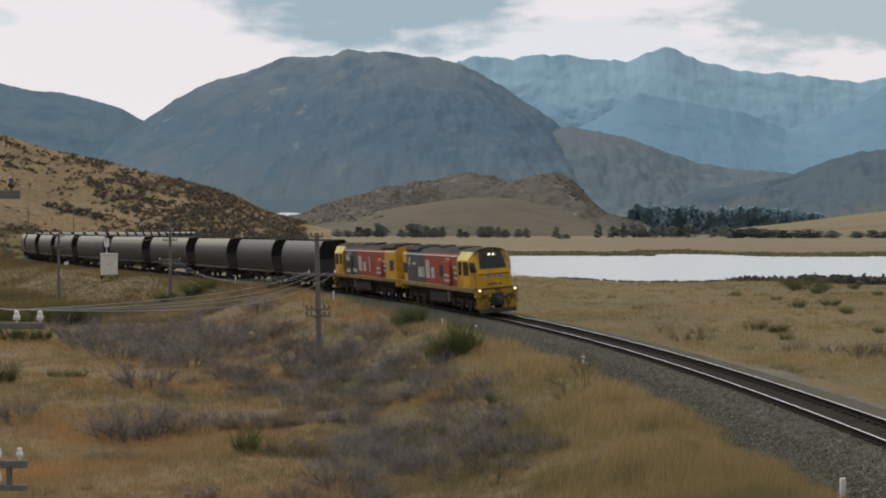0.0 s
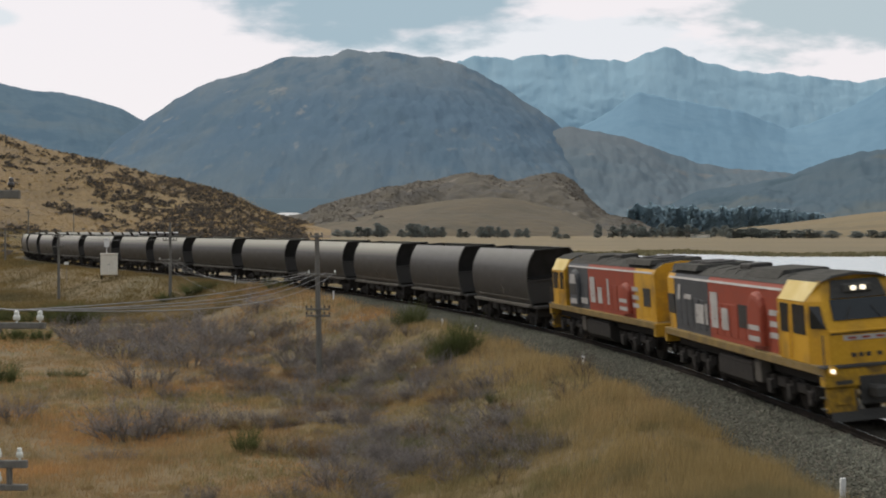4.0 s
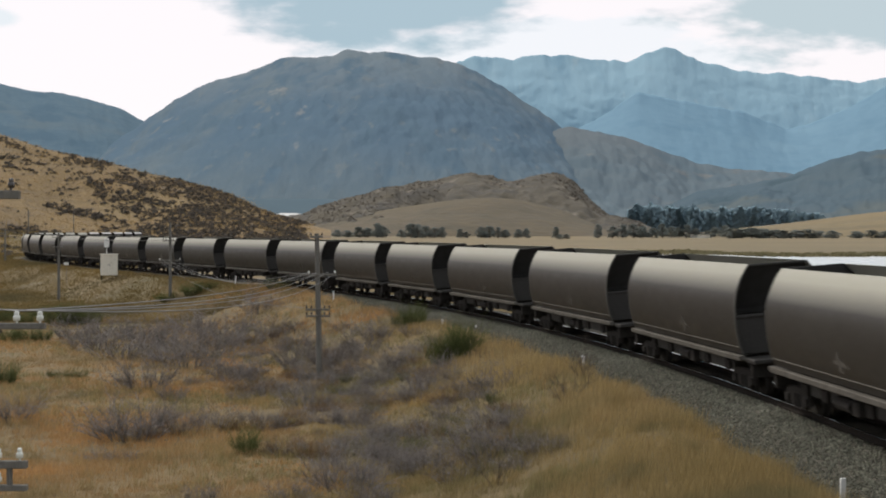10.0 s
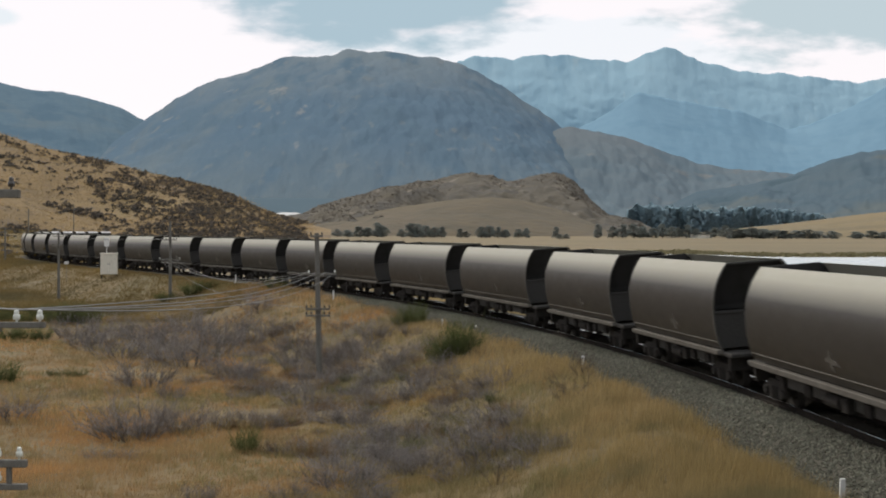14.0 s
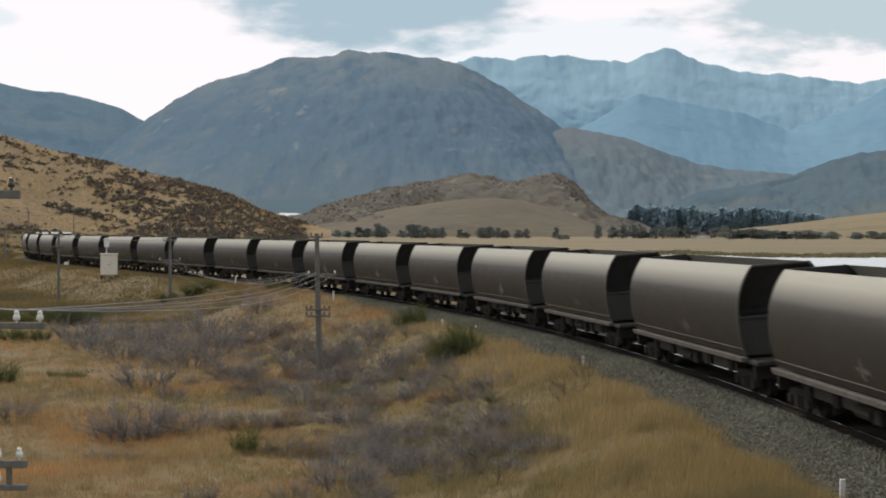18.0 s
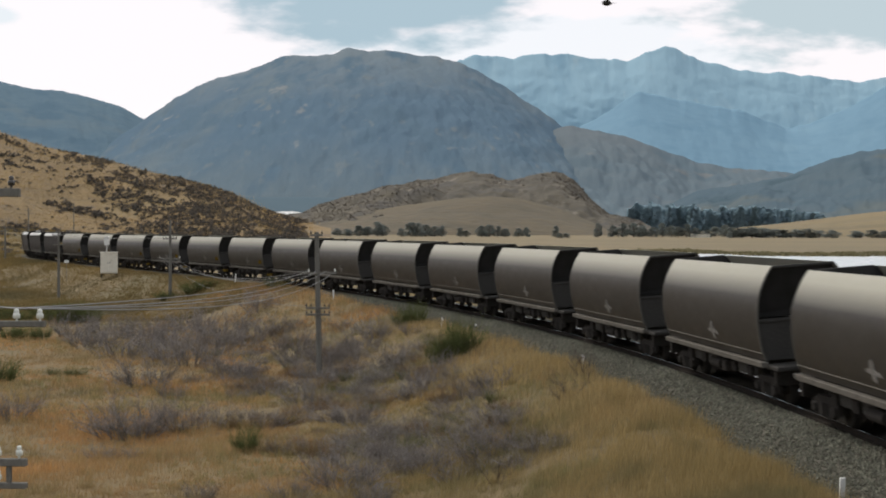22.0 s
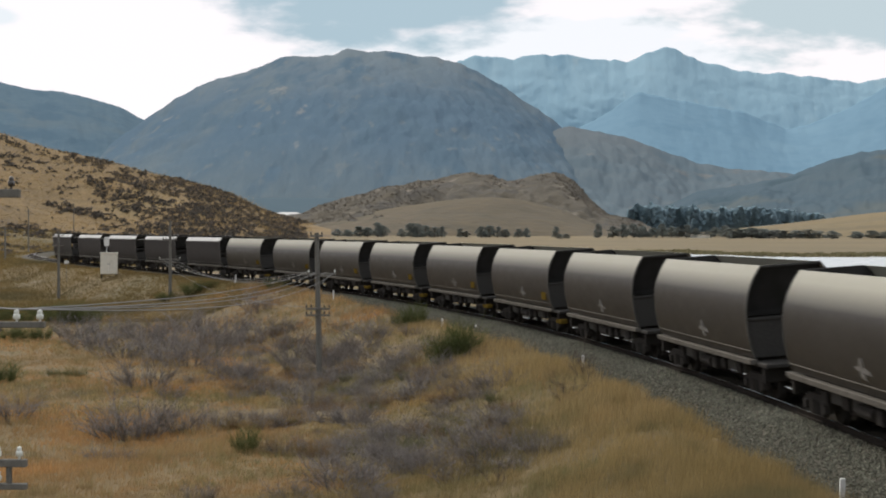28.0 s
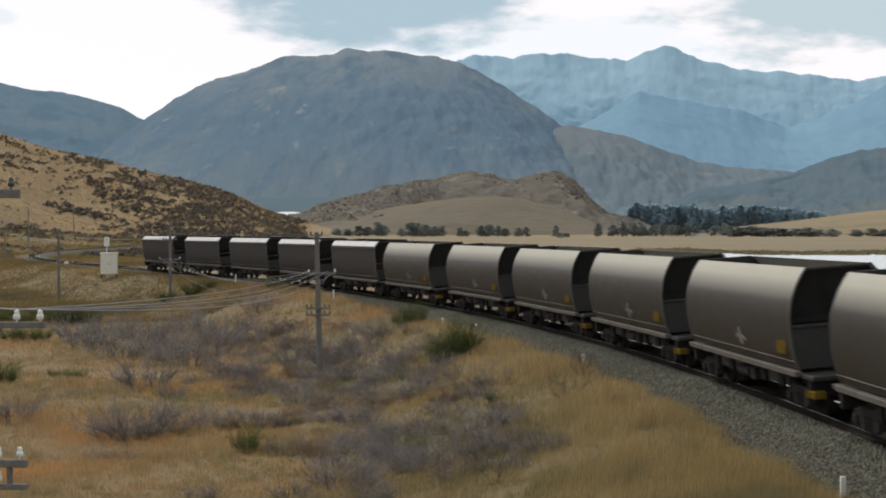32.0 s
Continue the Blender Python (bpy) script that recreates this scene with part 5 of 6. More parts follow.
def hollow(px, py):
    """1 in the scrubby middle of the hollow, 0 on the open bank."""
    cx = np.interp(py, [35, 50, 70, 90, 110], [.6, .0, -2.6, -6.3, -11])
    return np.exp(-((px - cx) / (2.4 + .02 * py)) ** 2) * step(120, 95, py)


px, py = scatter(66000, 29, 135)
d, _ = line_offset(px, py)
keep = (d > 2.52 - .15 * step(36, 50, py) - .85 * step(92, 125, py) + .45 * patch(px, py, 1.9, 1) + .3 * patch(px, py, 5.3, 4)) & (rng.uniform(0, 1, len(px)) < .62 + .4 * patch(px, py, .35, 2) - .35 * hollow(px, py) * (.7 + .5 * patch(px, py, .6, 7)))
px, py, d = px[keep], py[keep], d[keep]
r = np.hypot(px, py)
tall = .2 + .08 * patch(px, py, .33, 3) + .44 * step(9, 3.8, d) * (.65 + .35 * patch(px, py, .8, 4))
russet = step(1.5, -9, px + 3 * patch(px, py, .3, 6)) * .85 + .35 * patch(px, py, .45, 1) + rng.normal(0, .12, len(px)) > .45
straw = ~russet & (d < 6.5) & (py > 44) & (py < 88) & (rng.uniform(0, 1, len(px)) < .55 + .35 * patch(px, py, .7, 5))
for name, m, material, label in (("straw_grass", straw, M_STRAW, "pale straw-coloured tall grass along the ballast"), ("dry_grass", ~russet & ~straw, M_GRASS, "tall golden dry grass on the bank"), ("russet_grass", russet, M_GRASS_O, "russet dry grass in the hollow")):
    blades(name, px[m], py[m], np.maximum(tall[m], .1), .007 + .00021 * r[m], .26, 13, material, label, .07 + .0014 * r[m])
px, py = scatter(21000, 33, 150)
d, _ = line_offset(px, py)
keep = (d > 3.4) & (patch(px, py, .22, 5) + .35 * patch(px, py, .9, 1) + .8 * hollow(px, py) > .2)
px, py = px[keep], py[keep]
r = np.hypot(px, py)
blades("tussock_grass", px, py, .22 + .1 * patch(px, py, .5, 6), .007 + .00021 * r, .32, 12, M_GRASS_G, "grey-green tussock in the hollow", .06 + .0012 * r)
px, py = scatter(1900, 33, 120)
d, _ = line_offset(px, py)
keep = (d > 3.6) & (rng.uniform(0, 1, len(px)) < .5 + .5 * patch(px, py, .5, 9))
px, py = px[keep], py[keep]
r = np.hypot(px, py)
blades("tall_tussock", px, py, .38 + .14 * patch(px, py, .7, 2), .007 + .00021 * r, .26, 44, M_GRASS, "tall tussock clumps standing out of the grass", .14 + .0008 * r)
px, py = scatter(27000, 125, 260, -16.6, -3)
d, _ = line_offset(px, py)
keep = (d > 1.9)
px, py = px[keep], py[keep]
r = np.hypot(px, py)
blades("dry_grass_far", px, py, .29 + .12 * patch(px, py, .2, 3), .0003 * r, .34, 9, M_GRASS_F, "dry grass on the far bank", .002 * r)
px, py = scatter(26000, 225, 640, -16.6, -4.5)
d, _ = line_offset(px, py)
keep = (abs(d) > 2.9 + .6 * patch(px, py, .5, 2)) & (rng.uniform(0, 1, len(px)) < .75 + .35 * patch(px, py, .06, 8))
px, py = px[keep], py[keep]
r = np.hypot(px, py)
blades("dry_grass_beyond", px, py, .4 + .2 * patch(px, py, .11, 3), .0004 * r, .28, 8, M_GRASS_F, "dry brown grass round the far bend", .0025 * r)
px, py = scatter(42000, 40, 205, -6, 16.6)
d, _ = line_offset(px, py)
keep = (d < -4.75 + .5 * patch(px, py, .9, 2)) & (py < lake_near(px) - 2) & (rng.uniform(0, 1, len(px)) < .55 + .4 * patch(px, py, .18, 8))
px, py = px[keep], py[keep]
r = np.hypot(px, py)
blades("paddock_grass", px, py, .17 + .07 * patch(px, py, .24, 3), .00024 * r + .004, .3, 8, M_PASTURE, "short dry paddock grass", .0016 * r)

px, py = scatter(2600, 45, 190, -2, 16.6)
d, _ = line_offset(px, py)
keep = (d < -5.2) & (py < lake_near(px) - 4) & (rng.uniform(0, 1, len(px)) < .5 + .6 * patch(px, py, .3, 5))
px, py = px[keep], py[keep]
r = np.hypot(px, py)
blades("paddock_tussock", px, py, .34 + .12 * patch(px, py, .7, 2), .00024 * r + .005, .3, 22, M_GRASS, "taller tussock in the dry paddock", .1 + .001 * r)


def twig_mesh(name, material, seed, count, height, width, droop, thick, upright=.5, branches=2):
    """A bush of thin branching stems: each stem a three-sided bar in bent pieces, with side twigs."""
    rr = random.Random(seed)
    V, F = [], []

    def bar(a, b, r0, r1):
        ax = (b - a).normalized()
        if r0 < thick * .3:
            s = ax.orthogonal().normalized() * r0 * 1.5
            k = len(V)
            V.extend([a - s, a + s, b + s * .4, b - s * .4])
            F.append((k, k + 1, k + 2, k + 3))
            return
        s = ax.orthogonal().normalized()
        t = ax.cross(s)
        k = len(V)
        for p, r in ((a, r0), (b, r1)):
            for j in range(3):
                V.append(p + (s * math.cos(2.094 * j) + t * math.sin(2.094 * j)) * r)
        for j in range(3):
            F.append((k + j, k + (j + 1) % 3, k + 3 + (j + 1) % 3, k + 3 + j))

    def stem(p, v, length, r, depth):
        n = 3
        for q in range(n):
            e = p + v * (length / n)
            bar(p, e, r, r * .72)
            r *= .72
            p = e
            v = (v + Vector((rr.uniform(-.35, .35), rr.uniform(-.35, .35), rr.uniform(-.25, .2) - droop))).normalized()
            if depth:
                for _ in range(branches):
                    v2 = (v + Vector((rr.uniform(-.9, .9), rr.uniform(-.9, .9), rr.uniform(-.4, .6)))).normalized()
                    stem(p, v2, length * rr.uniform(.3, .6), r * .8, depth - 1)

    for _ in range(count):
        a = rr.uniform(0, 6.283)
        rad = math.sqrt(rr.uniform(0, 1)) * width * .35
        out = rr.uniform(.1, 1.0)
        v = Vector((math.cos(a) * out, math.sin(a) * out, upright + rr.uniform(.1, .8))).normalized()
        stem(Vector((math.cos(a) * rad, math.sin(a) * rad, -.05)), v, height * rr.uniform(.6, 1.1), thick, 2)
    me = bpy.data.meshes.new(name)
    me.from_pydata([tuple(v) for v in V], [], F)
    me.materials.append(material)
    return me


GREY = [twig_mesh("grey_shrub", M_TWIG, 10 + k, 34, 1.25, 2.3, .05, .02, .45, 2) for k in range(4)]
DARKT = [twig_mesh("dark_shrub", M_TWIG_D, 30 + k, 12, .8, 1.3, .0, .013, .6, 2) for k in range(2)]
BROOM = [twig_mesh("broom_bush", M_BROOM, 40 + k, 46, .95, 1.4, -.04, .018, .8, 2) for k in range(3)]
OLIVE = [twig_mesh("matagouri_bush", M_OLIVE, 90 + k, 46, .95, 1.4, -.02, .018, .7, 2) for k in range(2)]
BRACKEN = [twig_mesh("dead_bracken", M_BRACKEN, 70 + k, 40, .75, 1.9, .12, .016, .5, 2) for k in range(2)]
BARE = [twig_mesh("bare_bush", M_TWIG_D, 50 + k, 5, 1.1, .5, -.02, .014, .9, 2) for k in range(2)]
rs = random.Random(5)


def bush(meshes, name, label, x, y, scale, flat=1.0, sink=.05, category="shrub", group=""):
    ob = new(name, rs.choice(meshes))
    ob.location = (x, y, gz(x, y) - sink)
    ob.rotation_euler = (0, 0, rs.uniform(0, 6.28))
    ob.scale = (scale, scale, scale * flat)
    return tagged(ob, label, category, group)


for x, y, s in ((-13.5, 72.6, 1.2), (-10.9, 56, 1.2), (-9.5, 57.8, 1.0), (-23.9, 103.6, 1.5), (-20.5, 94.7, 1.5), (-17.9, 89, 1.3), (-18.7, 100.8, 1.6), (-15, 87.7, 1.2),
                (-17.4, 113.2, 1.5), (-14.7, 108, 1.6), (-12, 98.7, 1.5), (-10.9, 101.8, 1.3), (-10.3, 78.4, 1.1), (-5.5, 80.9, 1.1), (-3.5, 86.5, 1.1), (-2.6, 43.3, .9),
                (2, 59.1, .8), (-4.3, 84.1, .9), (-8.1, 87.2, 1.1), (-2.2, 75.2, .9), (-13.4, 83.6, 1.2), (-13, 91.1, 1.3), (-5.6, 65.5, 1.0), (-.8, 65.3, .8),
                (-13.3, 116.1, 1.2), (-21.5, 97, 1.2), (-16.4, 94, 1.4), (-22.6, 108, 1.4), (-11.8, 57.2, .8), (-7.6, 71, .8), (-11.7, 69, .7), (-16.4, 60.5, .8), (-8.2, 58.6, .7),
                (-3.4, 58.5, .7), (-19.6, 104, 1.4), (-14.6, 99, 1.3)):
    bush(GREY, "grey_shrub", "sprawling grey leafless shrub in dry grass", x, y, s * rs.uniform(.85, 1.1), rs.uniform(.85, 1.1), group="grey shrubs of the hollow")
for _ in range(75):
    y = rs.uniform(40, 92)
    x = float(np.interp(y, [35, 50, 70, 90], [.6, .0, -2.6, -6.3])) + rs.uniform(-3.2, 3.2)
    if line_offset(np.array([x]), np.array([y]))[0][0] > 4.5:
        bush(GREY, "grey_shrub", "low grey twiggy undergrowth in the hollow", x, y, rs.uniform(.35, .75), rs.uniform(.6, .95), group="grey shrubs of the hollow")
for _ in range(60):
    x, y = rs.uniform(-12, 3), rs.uniform(41, 92)
    d_, _r = line_offset(np.array([x]), np.array([y]))
    if d_[0] > 4.5 and patch(x, y, .3, 4) > -.35:
        bush(GREY, "grey_shrub", "low grey twiggy shrub half hidden in grass", x, y, rs.uniform(.3, .62), rs.uniform(.7, 1.0), group="grey shrubs of the hollow")
for x, y, s in ((.4, 44, .7), (1.2, 45.5, .8), (1.9, 47, .7), (.7, 48.4, .8), (2.3, 49.6, .6), (1.6, 51.5, .7), (-.5, 46.2, .8), (-1.4, 49, .8), (-.6, 52.8, .7), (2.7, 44.6, .6), (.2, 55.6, .7), (1.3, 57.4, .6),
                (-2.2, 54.4, .8), (-3.1, 47.5, .7), (-3.9, 51.2, .7)):
    bush(GREY, "grey_shrub", "grey leafless shrub tangled in tall grass", x, y, s, rs.uniform(.7, .95), group="grey shrubs of the hollow")
for _ in range(190):
    y = rs.uniform(39, 104)
    x = float(np.interp(y, [35, 50, 70, 90, 104], [-.6, -1.6, -4.6, -9.0, -13])) + rs.uniform(-4.4, 4.4)
    near, _r = line_offset(np.array([x]), np.array([y]))
    if near[0] < 5.2 or patch(x, y, .42, 3) < -.3:
        continue
    if rs.random() < .55:
        bush(GREY, "grey_shrub", "low grey twiggy shrub half hidden in grass", x, y, rs.uniform(.28, .55), rs.uniform(.7, 1.1), group="grey shrubs of the hollow")
    elif rs.random() < .6:
        bush(BRACKEN, "dead_bracken", "rust-brown dead fronds among the grass", x, y, rs.uniform(.5, .9), rs.uniform(.7, 1.0), group="dead bracken of the hollow")
    else:
        bush(OLIVE, "olive_shrub", "low olive green shrub among grey twigs", x, y, rs.uniform(.3, .55), .7, group="olive shrubs of the hollow")
for x, y, s in ((-18.9, 78, .6), (-17.8, 77.6, .65), (1.1, 46.8, .55), (-.9, 50.6, .6), (-2.7, 61.5, .7), (-4.6, 70.2, .8), (.6, 53.6, .5)):
    bush(OLIVE, "olive_shrub", "low olive green shrub among grey twigs", x, y, s, .6, group="olive shrubs of the hollow")
for x, y, s in ((1.7, 68.5, .8), (2.8, 45.2, .7), (-10.4, 56.6, .9), (-6.9, 60.8, .6), (-9.1, 100, 1.0), (3.4, 62, .6), (-.3, 78.3, .8), (.6, 50.3, .6)):
    bush(DARKT, "dark_shrub", "small dark twiggy shrub in the grass", x, y, s, .8, group="dark shrubs of the hollow")
for x, y, s in ((.35, 71.2, 1.35), (.9, 71.6, 1.3), (-.15, 70.8, 1.0), (.6, 70.6, 1.0), (-1.5, 88.2, 1.1), (-2.3, 88.6, .9), (-13.4, 127.5, 1.3), (-21.7, 139.2, 1.5), (-20.8, 139.8, 1.4), (-24.5, 142, 1.1),
                (-6.3, 51.2, .75), (-27.1, 100, 1.1), (-26.2, 100.4, 1.2), (-25.5, 101.4, 1.0), (-33.3, 123.4, 1.1), (-31.9, 122, 1.0), (-29.2, 122.1, 2.0), (-28.2, 122.5, 2.0), (-27.2, 122.3, 1.8), (-34.6, 122, 1.3), (-20.6, 75, 1.1),
                (-35.0, 127, 1.4), (-32, 128, 1.5)):
    bush(BROOM, "broom_bush", "dense dark green broom bush", x, y, s * (.88 if y < 100 else 1), 1.1 if y < 100 else .7, group="broom bushes")
for x, y, s in ((4.9, 56.1, 1.15), (6.5, 64, .8), (1.4, 41.8, .8), (-6.2, 93.1, .9), (4.2, 52.5, 1.0), (5.6, 58.8, .9), (3.9, 51.2, .8)):
    bush(BARE, "bare_bush", "leafless dark sapling with thin branches", x, y, s, group="bare saplings by the ballast")
for x, y, s in ((16.7, 85.2, 1.1), (17.4, 83.4, 1.2), (25.3, 114.1, 1.2), (28.2, 116.5, 1.2), (26.6, 105, 1.0), (16.7, 77.9, .8), (37, 171.4, 1.8), (33.3, 150.6, 1.9), (33.9, 144.3, 1.6),
                (24.7, 135.4, 1.0), (38.5, 166, 1.9), (35.1, 160, 1.9), (36.3, 152, 1.8), (40.5, 158, 1.4), (22.7, 83, .7), (13.2, 108.2, .8), (26.5, 127, .8), (38, 140, 1.0)):
    bush(OLIVE, "matagouri_bush", "rounded dull olive bush in the dry paddock", x, y, s * .72, .68, group="paddock bushes")
for x, y, s in ((11.3, 82.7, .9), (11.5, 76.5, .9), (12.1, 76.5, .8), (15.2, 70, .7), (17.4, 66.5, .9), (18.6, 64.8, .9), (20.4, 68, .8), (13.6, 71, .6), (22.5, 76, .7), (16.9, 69.5, .8), (17.8, 68.2, .9), (18.3, 69.1, 1.0), (19.2, 67.2, 1.0), (19.9, 69.4, .9),
                (20.8, 66.1, 1.0), (19.5, 64.1, .9), (18.9, 62.5, .8), (12.6, 77.2, .7), (13.1, 82, .7), (15.9, 71.6, .7)):
    bush(DARKT, "dry_weed", "brown dead weed stalks beside the line", x, y, s, .9, group="dead weeds by the paddock edge")


def leaf_cloud(V, F, cx, cy, cz, rx, rz, n, size, rr):
    """A ragged clump of leaf cards round a point."""
    for _ in range(n):
        a, b = rr.uniform(0, 6.283), rr.uniform(-.35, 1.0)
        q = rr.uniform(.45, 1.05)
        c = Vector((cx + math.cos(a) * rx * q * math.sqrt(max(0, 1 - b * b)), cy + math.sin(a) * rx * q * math.sqrt(max(0, 1 - b * b)), cz + b * rz * q))
        u = Vector((rr.uniform(-1, 1), rr.uniform(-1, 1), rr.uniform(-1, 1))).normalized() * size * rr.uniform(.5, 1.2)
        v = u.orthogonal().normalized() * size * rr.uniform(.4, 1.0)
        k = len(V)
        V.extend([c - u - v * .4, c + u * .2 - v, c + u, c + v * .9])
        F.append((k, k + 1, k + 2, k + 3))


def tree_parts(seed, height, spread, conifer=False, leaves=None):
    rr = random.Random(seed)
    bm = B()
    cyl(bm, (0, 0, -.3), (0, 0, height * .45), height * .035, height * .022, 8)
    cyl(bm, (0, 0, height * .45), (0, 0, height * .8), height * .022, height * .008, 7)
    for k in range(7):
        a = k * 2.4
        z = height * rr.uniform(.25, .55)
        cyl(bm, (0, 0, z), (math.cos(a) * spread * .6, math.sin(a) * spread * .6, z + height * rr.uniform(.1, .3)), height * .012, height * .004, 5)
    trunk = mesh_of("trunk", bm, M_BARK)
    V, F = [], []
    n = 40 if not conifer else 34
    for k in range(n):
        f = rr.uniform(.08, .92) if not conifer else k / n * .9 + .08
        w = spread * (max(.05, 1 - ((f - .34) / .62) ** 2) if not conifer else (1.02 - f)) * rr.uniform(.35, .85)
        a = rr.uniform(0, 6.283)
        leaf_cloud(V, F, math.cos(a) * w, math.sin(a) * w, height * f * .95, spread * rr.uniform(.28, .5) * (1 if not conifer else .7), height * rr.uniform(.09, .16), 30, height * (.055 if not conifer else .075), rr)
    me = bpy.data.meshes.new("crown")
    me.from_pydata([tuple(v) for v in V], [], F)
    me.materials.append(leaves or M_TREE)
    return trunk, me


TREES = [tree_parts(60 + k, 8.0, 4.2) for k in range(4)]
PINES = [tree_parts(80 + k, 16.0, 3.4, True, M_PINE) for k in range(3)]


def tree(kind, x, y, scale, wide, label, group, z=None):
    t = thing("tree", label, "tree", group)
    t.location = (x, y, (gz(x, y) if z is None else z) - .2)
    t.rotation_euler = (0, 0, rs.uniform(0, 6.28))
    t.scale = (scale * wide * .85, scale * wide * .85, scale * rs.uniform(.9, 1.2))
    trunk, crown = rs.choice(kind)
    for name, me in (("trunk", trunk), ("crown", crown)):
        o = new(name, me)
        o.parent = t
    return t


# trees across the lake: sideways in 1/1000 of the distance, distance, size
for u, y, s, w in ((-52, 1060, .9, 1.6), (-47, 1060, .8, 1.5), (-41, 1050, 1.1, 1.2), (-38, 1055, 1.0, 1.3), (-20, 1000, 1.15, 1.2), (-16, 1000, 1.0, 1.3), (-11, 1010, .9, 1.3),
                   (-5, 1010, 1.0, 1.2), (-1, 1015, .85, 1.2), (11, 1020, .7, 1.3), (15, 1020, .6, 1.2), (24, 1000, .8, 1.3), (29, 1000, .9, 1.3), (34, 1005, .8, 1.3), (39, 1005, .75, 1.2),
                   (47, 1010, .8, 1.2), (52, 1010, .7, 1.2), (70.5, 1000, .95, .8), (97, 990, 1.2, .7), (106, 990, .9, 1.2), (112, 985, 1.0, 1.3), (119, 990, 1.1, 1.3), (125, 985, .9, 1.3),
                   (131, 985, .8, 1.3), (137, 990, 1.0, 1.2), (147, 985, .9, 1.3), (152, 985, 1.0, 1.3), (158, 985, .8, 1.3), (165, 985, .6, 1.4), (181, 960, .9, 2.4), (187, 960, .8, 2.4),
                   (193, 960, .85, 2.4), (200, 960, .8, 2.6), (207, 955, .75, 2.6), (214, 955, .75, 2.6), (221, 955, .7, 2.6), (228, 955, .65, 2.6), (235, 955, .6, 2.6), (243, 950, .55, 2.8),
                   (258, 960, .55, 2.8), (268, 960, .6, 2.6), (276, 960, .5, 2.8), (179, 925, .5, 1.2), (73, 900, .45, 1.4), (77, 940, .4, 1.6), (-60, 1080, .7, 1.7), (-66, 1085, .7, 1.7),
                   (-26, 1020, .6, 1.5), (143, 1060, .9, 1.5), (170, 1080, .9, 1.5), (176, 1060, .9, 1.5), (124, 1060, .9, 1.6)):
    tree(TREES, u / 1000 * y, y, s, w, "dark rounded tree on the plain across the lake", "trees across the lake")
for k in range(170):
    u = 117 + 123 * (k + rs.uniform(-.4, .4)) / 170
    y = 1900 + rs.uniform(-70, 70)
    tree(PINES, u / 1000 * y, y, rs.uniform(.94, 1.1) * float(np.interp(u, [117, 120, 158, 162, 170, 175, 205, 240], [1.35, 1.6, 1.65, 1.3, 1.25, 1.5, 1.4, 1.0])), 1.9, "tall conifer in a far shelter belt, haze blue in its needles", "far shelter belt")

from mathutils.bvhtree import BVHTree


def surface(ob):
    bvh = BVHTree.FromObject(ob, bpy.context.evaluated_depsgraph_get())
    return lambda x, y: bvh.ray_cast(Vector((x, y, 900)), Vector((0, 0, -1)))[0]


bpy.context.view_layer.update()


def scrub_mesh(name, label, points, material=None):
    """Many low scrub clumps as one mesh: points of place, breadth and height."""
    rr = random.Random(17)
    V, F = [], []
    for x, y, z, w, h in points:
        for _ in range(2):
            leaf_cloud(V, F, x + rr.uniform(-.4, .4) * w, y + rr.uniform(-.4, .4) * w, z + h * .15, w * rr.uniform(.35, .6), h * rr.uniform(.5, .85), 9, w * .26, rr)
    me = bpy.data.meshes.new(name)
    me.from_pydata([tuple(v) for v in V], [], F)
    me.materials.append(material or M_SCRUB)
    return tagged(new(name, me), label, "scrub", kind="stuff")


hill = surface(bpy.data.objects["hill_left"])
pts = []


def on_hill(u, y, w, tall=.55):
    hit = hill(u * y, y)
    if hit:
        pts.append((u * y, y, hit.z, w * 1.15, w * tall * 1.35))


for _ in range(15000):
    u, y = rs.uniform(-.29, -.085), rs.uniform(565, 775)
    x = u * y
    dense = min(1, max(0, (u + .245) / .09)) * .6 + min(1, max(0, (y - 640) / 110)) * .25
    p = noise.fractal(Vector((x * .045, y * .014, 3)), 1, 2, 4)
    q = noise.fractal(Vector((x * .2, y * .06, 9)), 1, 2, 3)
    if p * .6 + q * .55 + dense + rs.uniform(-.35, .25) > .48:
        on_hill(u, y, .45 + 1.5 * rs.random() ** 2)
for _ in range(260):
    on_hill(rs.uniform(-.29, -.1), rs.uniform(565, 770), rs.uniform(.5, 1.3))
# large dark thickets, each a run of bushes along the slope
for cu, cy, n, long in ((-.268, 705, 26, .011), (-.262, 690, 18, .008), (-.237, 640, 24, .009), (-.226, 632, 22, .008), (-.214, 628, 20, .007), (-.255, 583, 40, .014), (-.272, 580, 30, .009),
                        (-.218, 690, 22, .007), (-.205, 672, 22, .008), (-.19, 652, 20, .007), (-.198, 700, 24, .008), (-.178, 676, 22, .007), (-.17, 640, 20, .008), (-.155, 650, 22, .008),
                        (-.232, 575, 24, .01), (-.2, 575, 30, .012), (-.16, 578, 30, .012), (-.14, 600, 26, .009)):
    for _ in range(n):
        on_hill(cu + rs.gauss(0, long), cy + rs.gauss(0, 4), rs.uniform(1.0, 2.5), .6)
px, py = scatter(20000, 560, 800, -16.6, -4.8)
spots_ = [(x, y, hill(x, y)) for x, y in zip(px.tolist(), py.tolist())]
spots_ = np.array([(x, y, hit.z) for x, y, hit in spots_ if hit])
r = np.hypot(spots_[:, 0], spots_[:, 1])
blades("hill_grass", spots_[:, 0], spots_[:, 1], .26 + .1 * patch(spots_[:, 0], spots_[:, 1], .06, 3), .0006 * r, .3, 5, M_GRASS_H, "golden dry grass on the hillside", .003 * r, spots_[:, 2])
scrub_mesh("hill_scrub", "dark scrub and rock scattered over the hillside", pts)
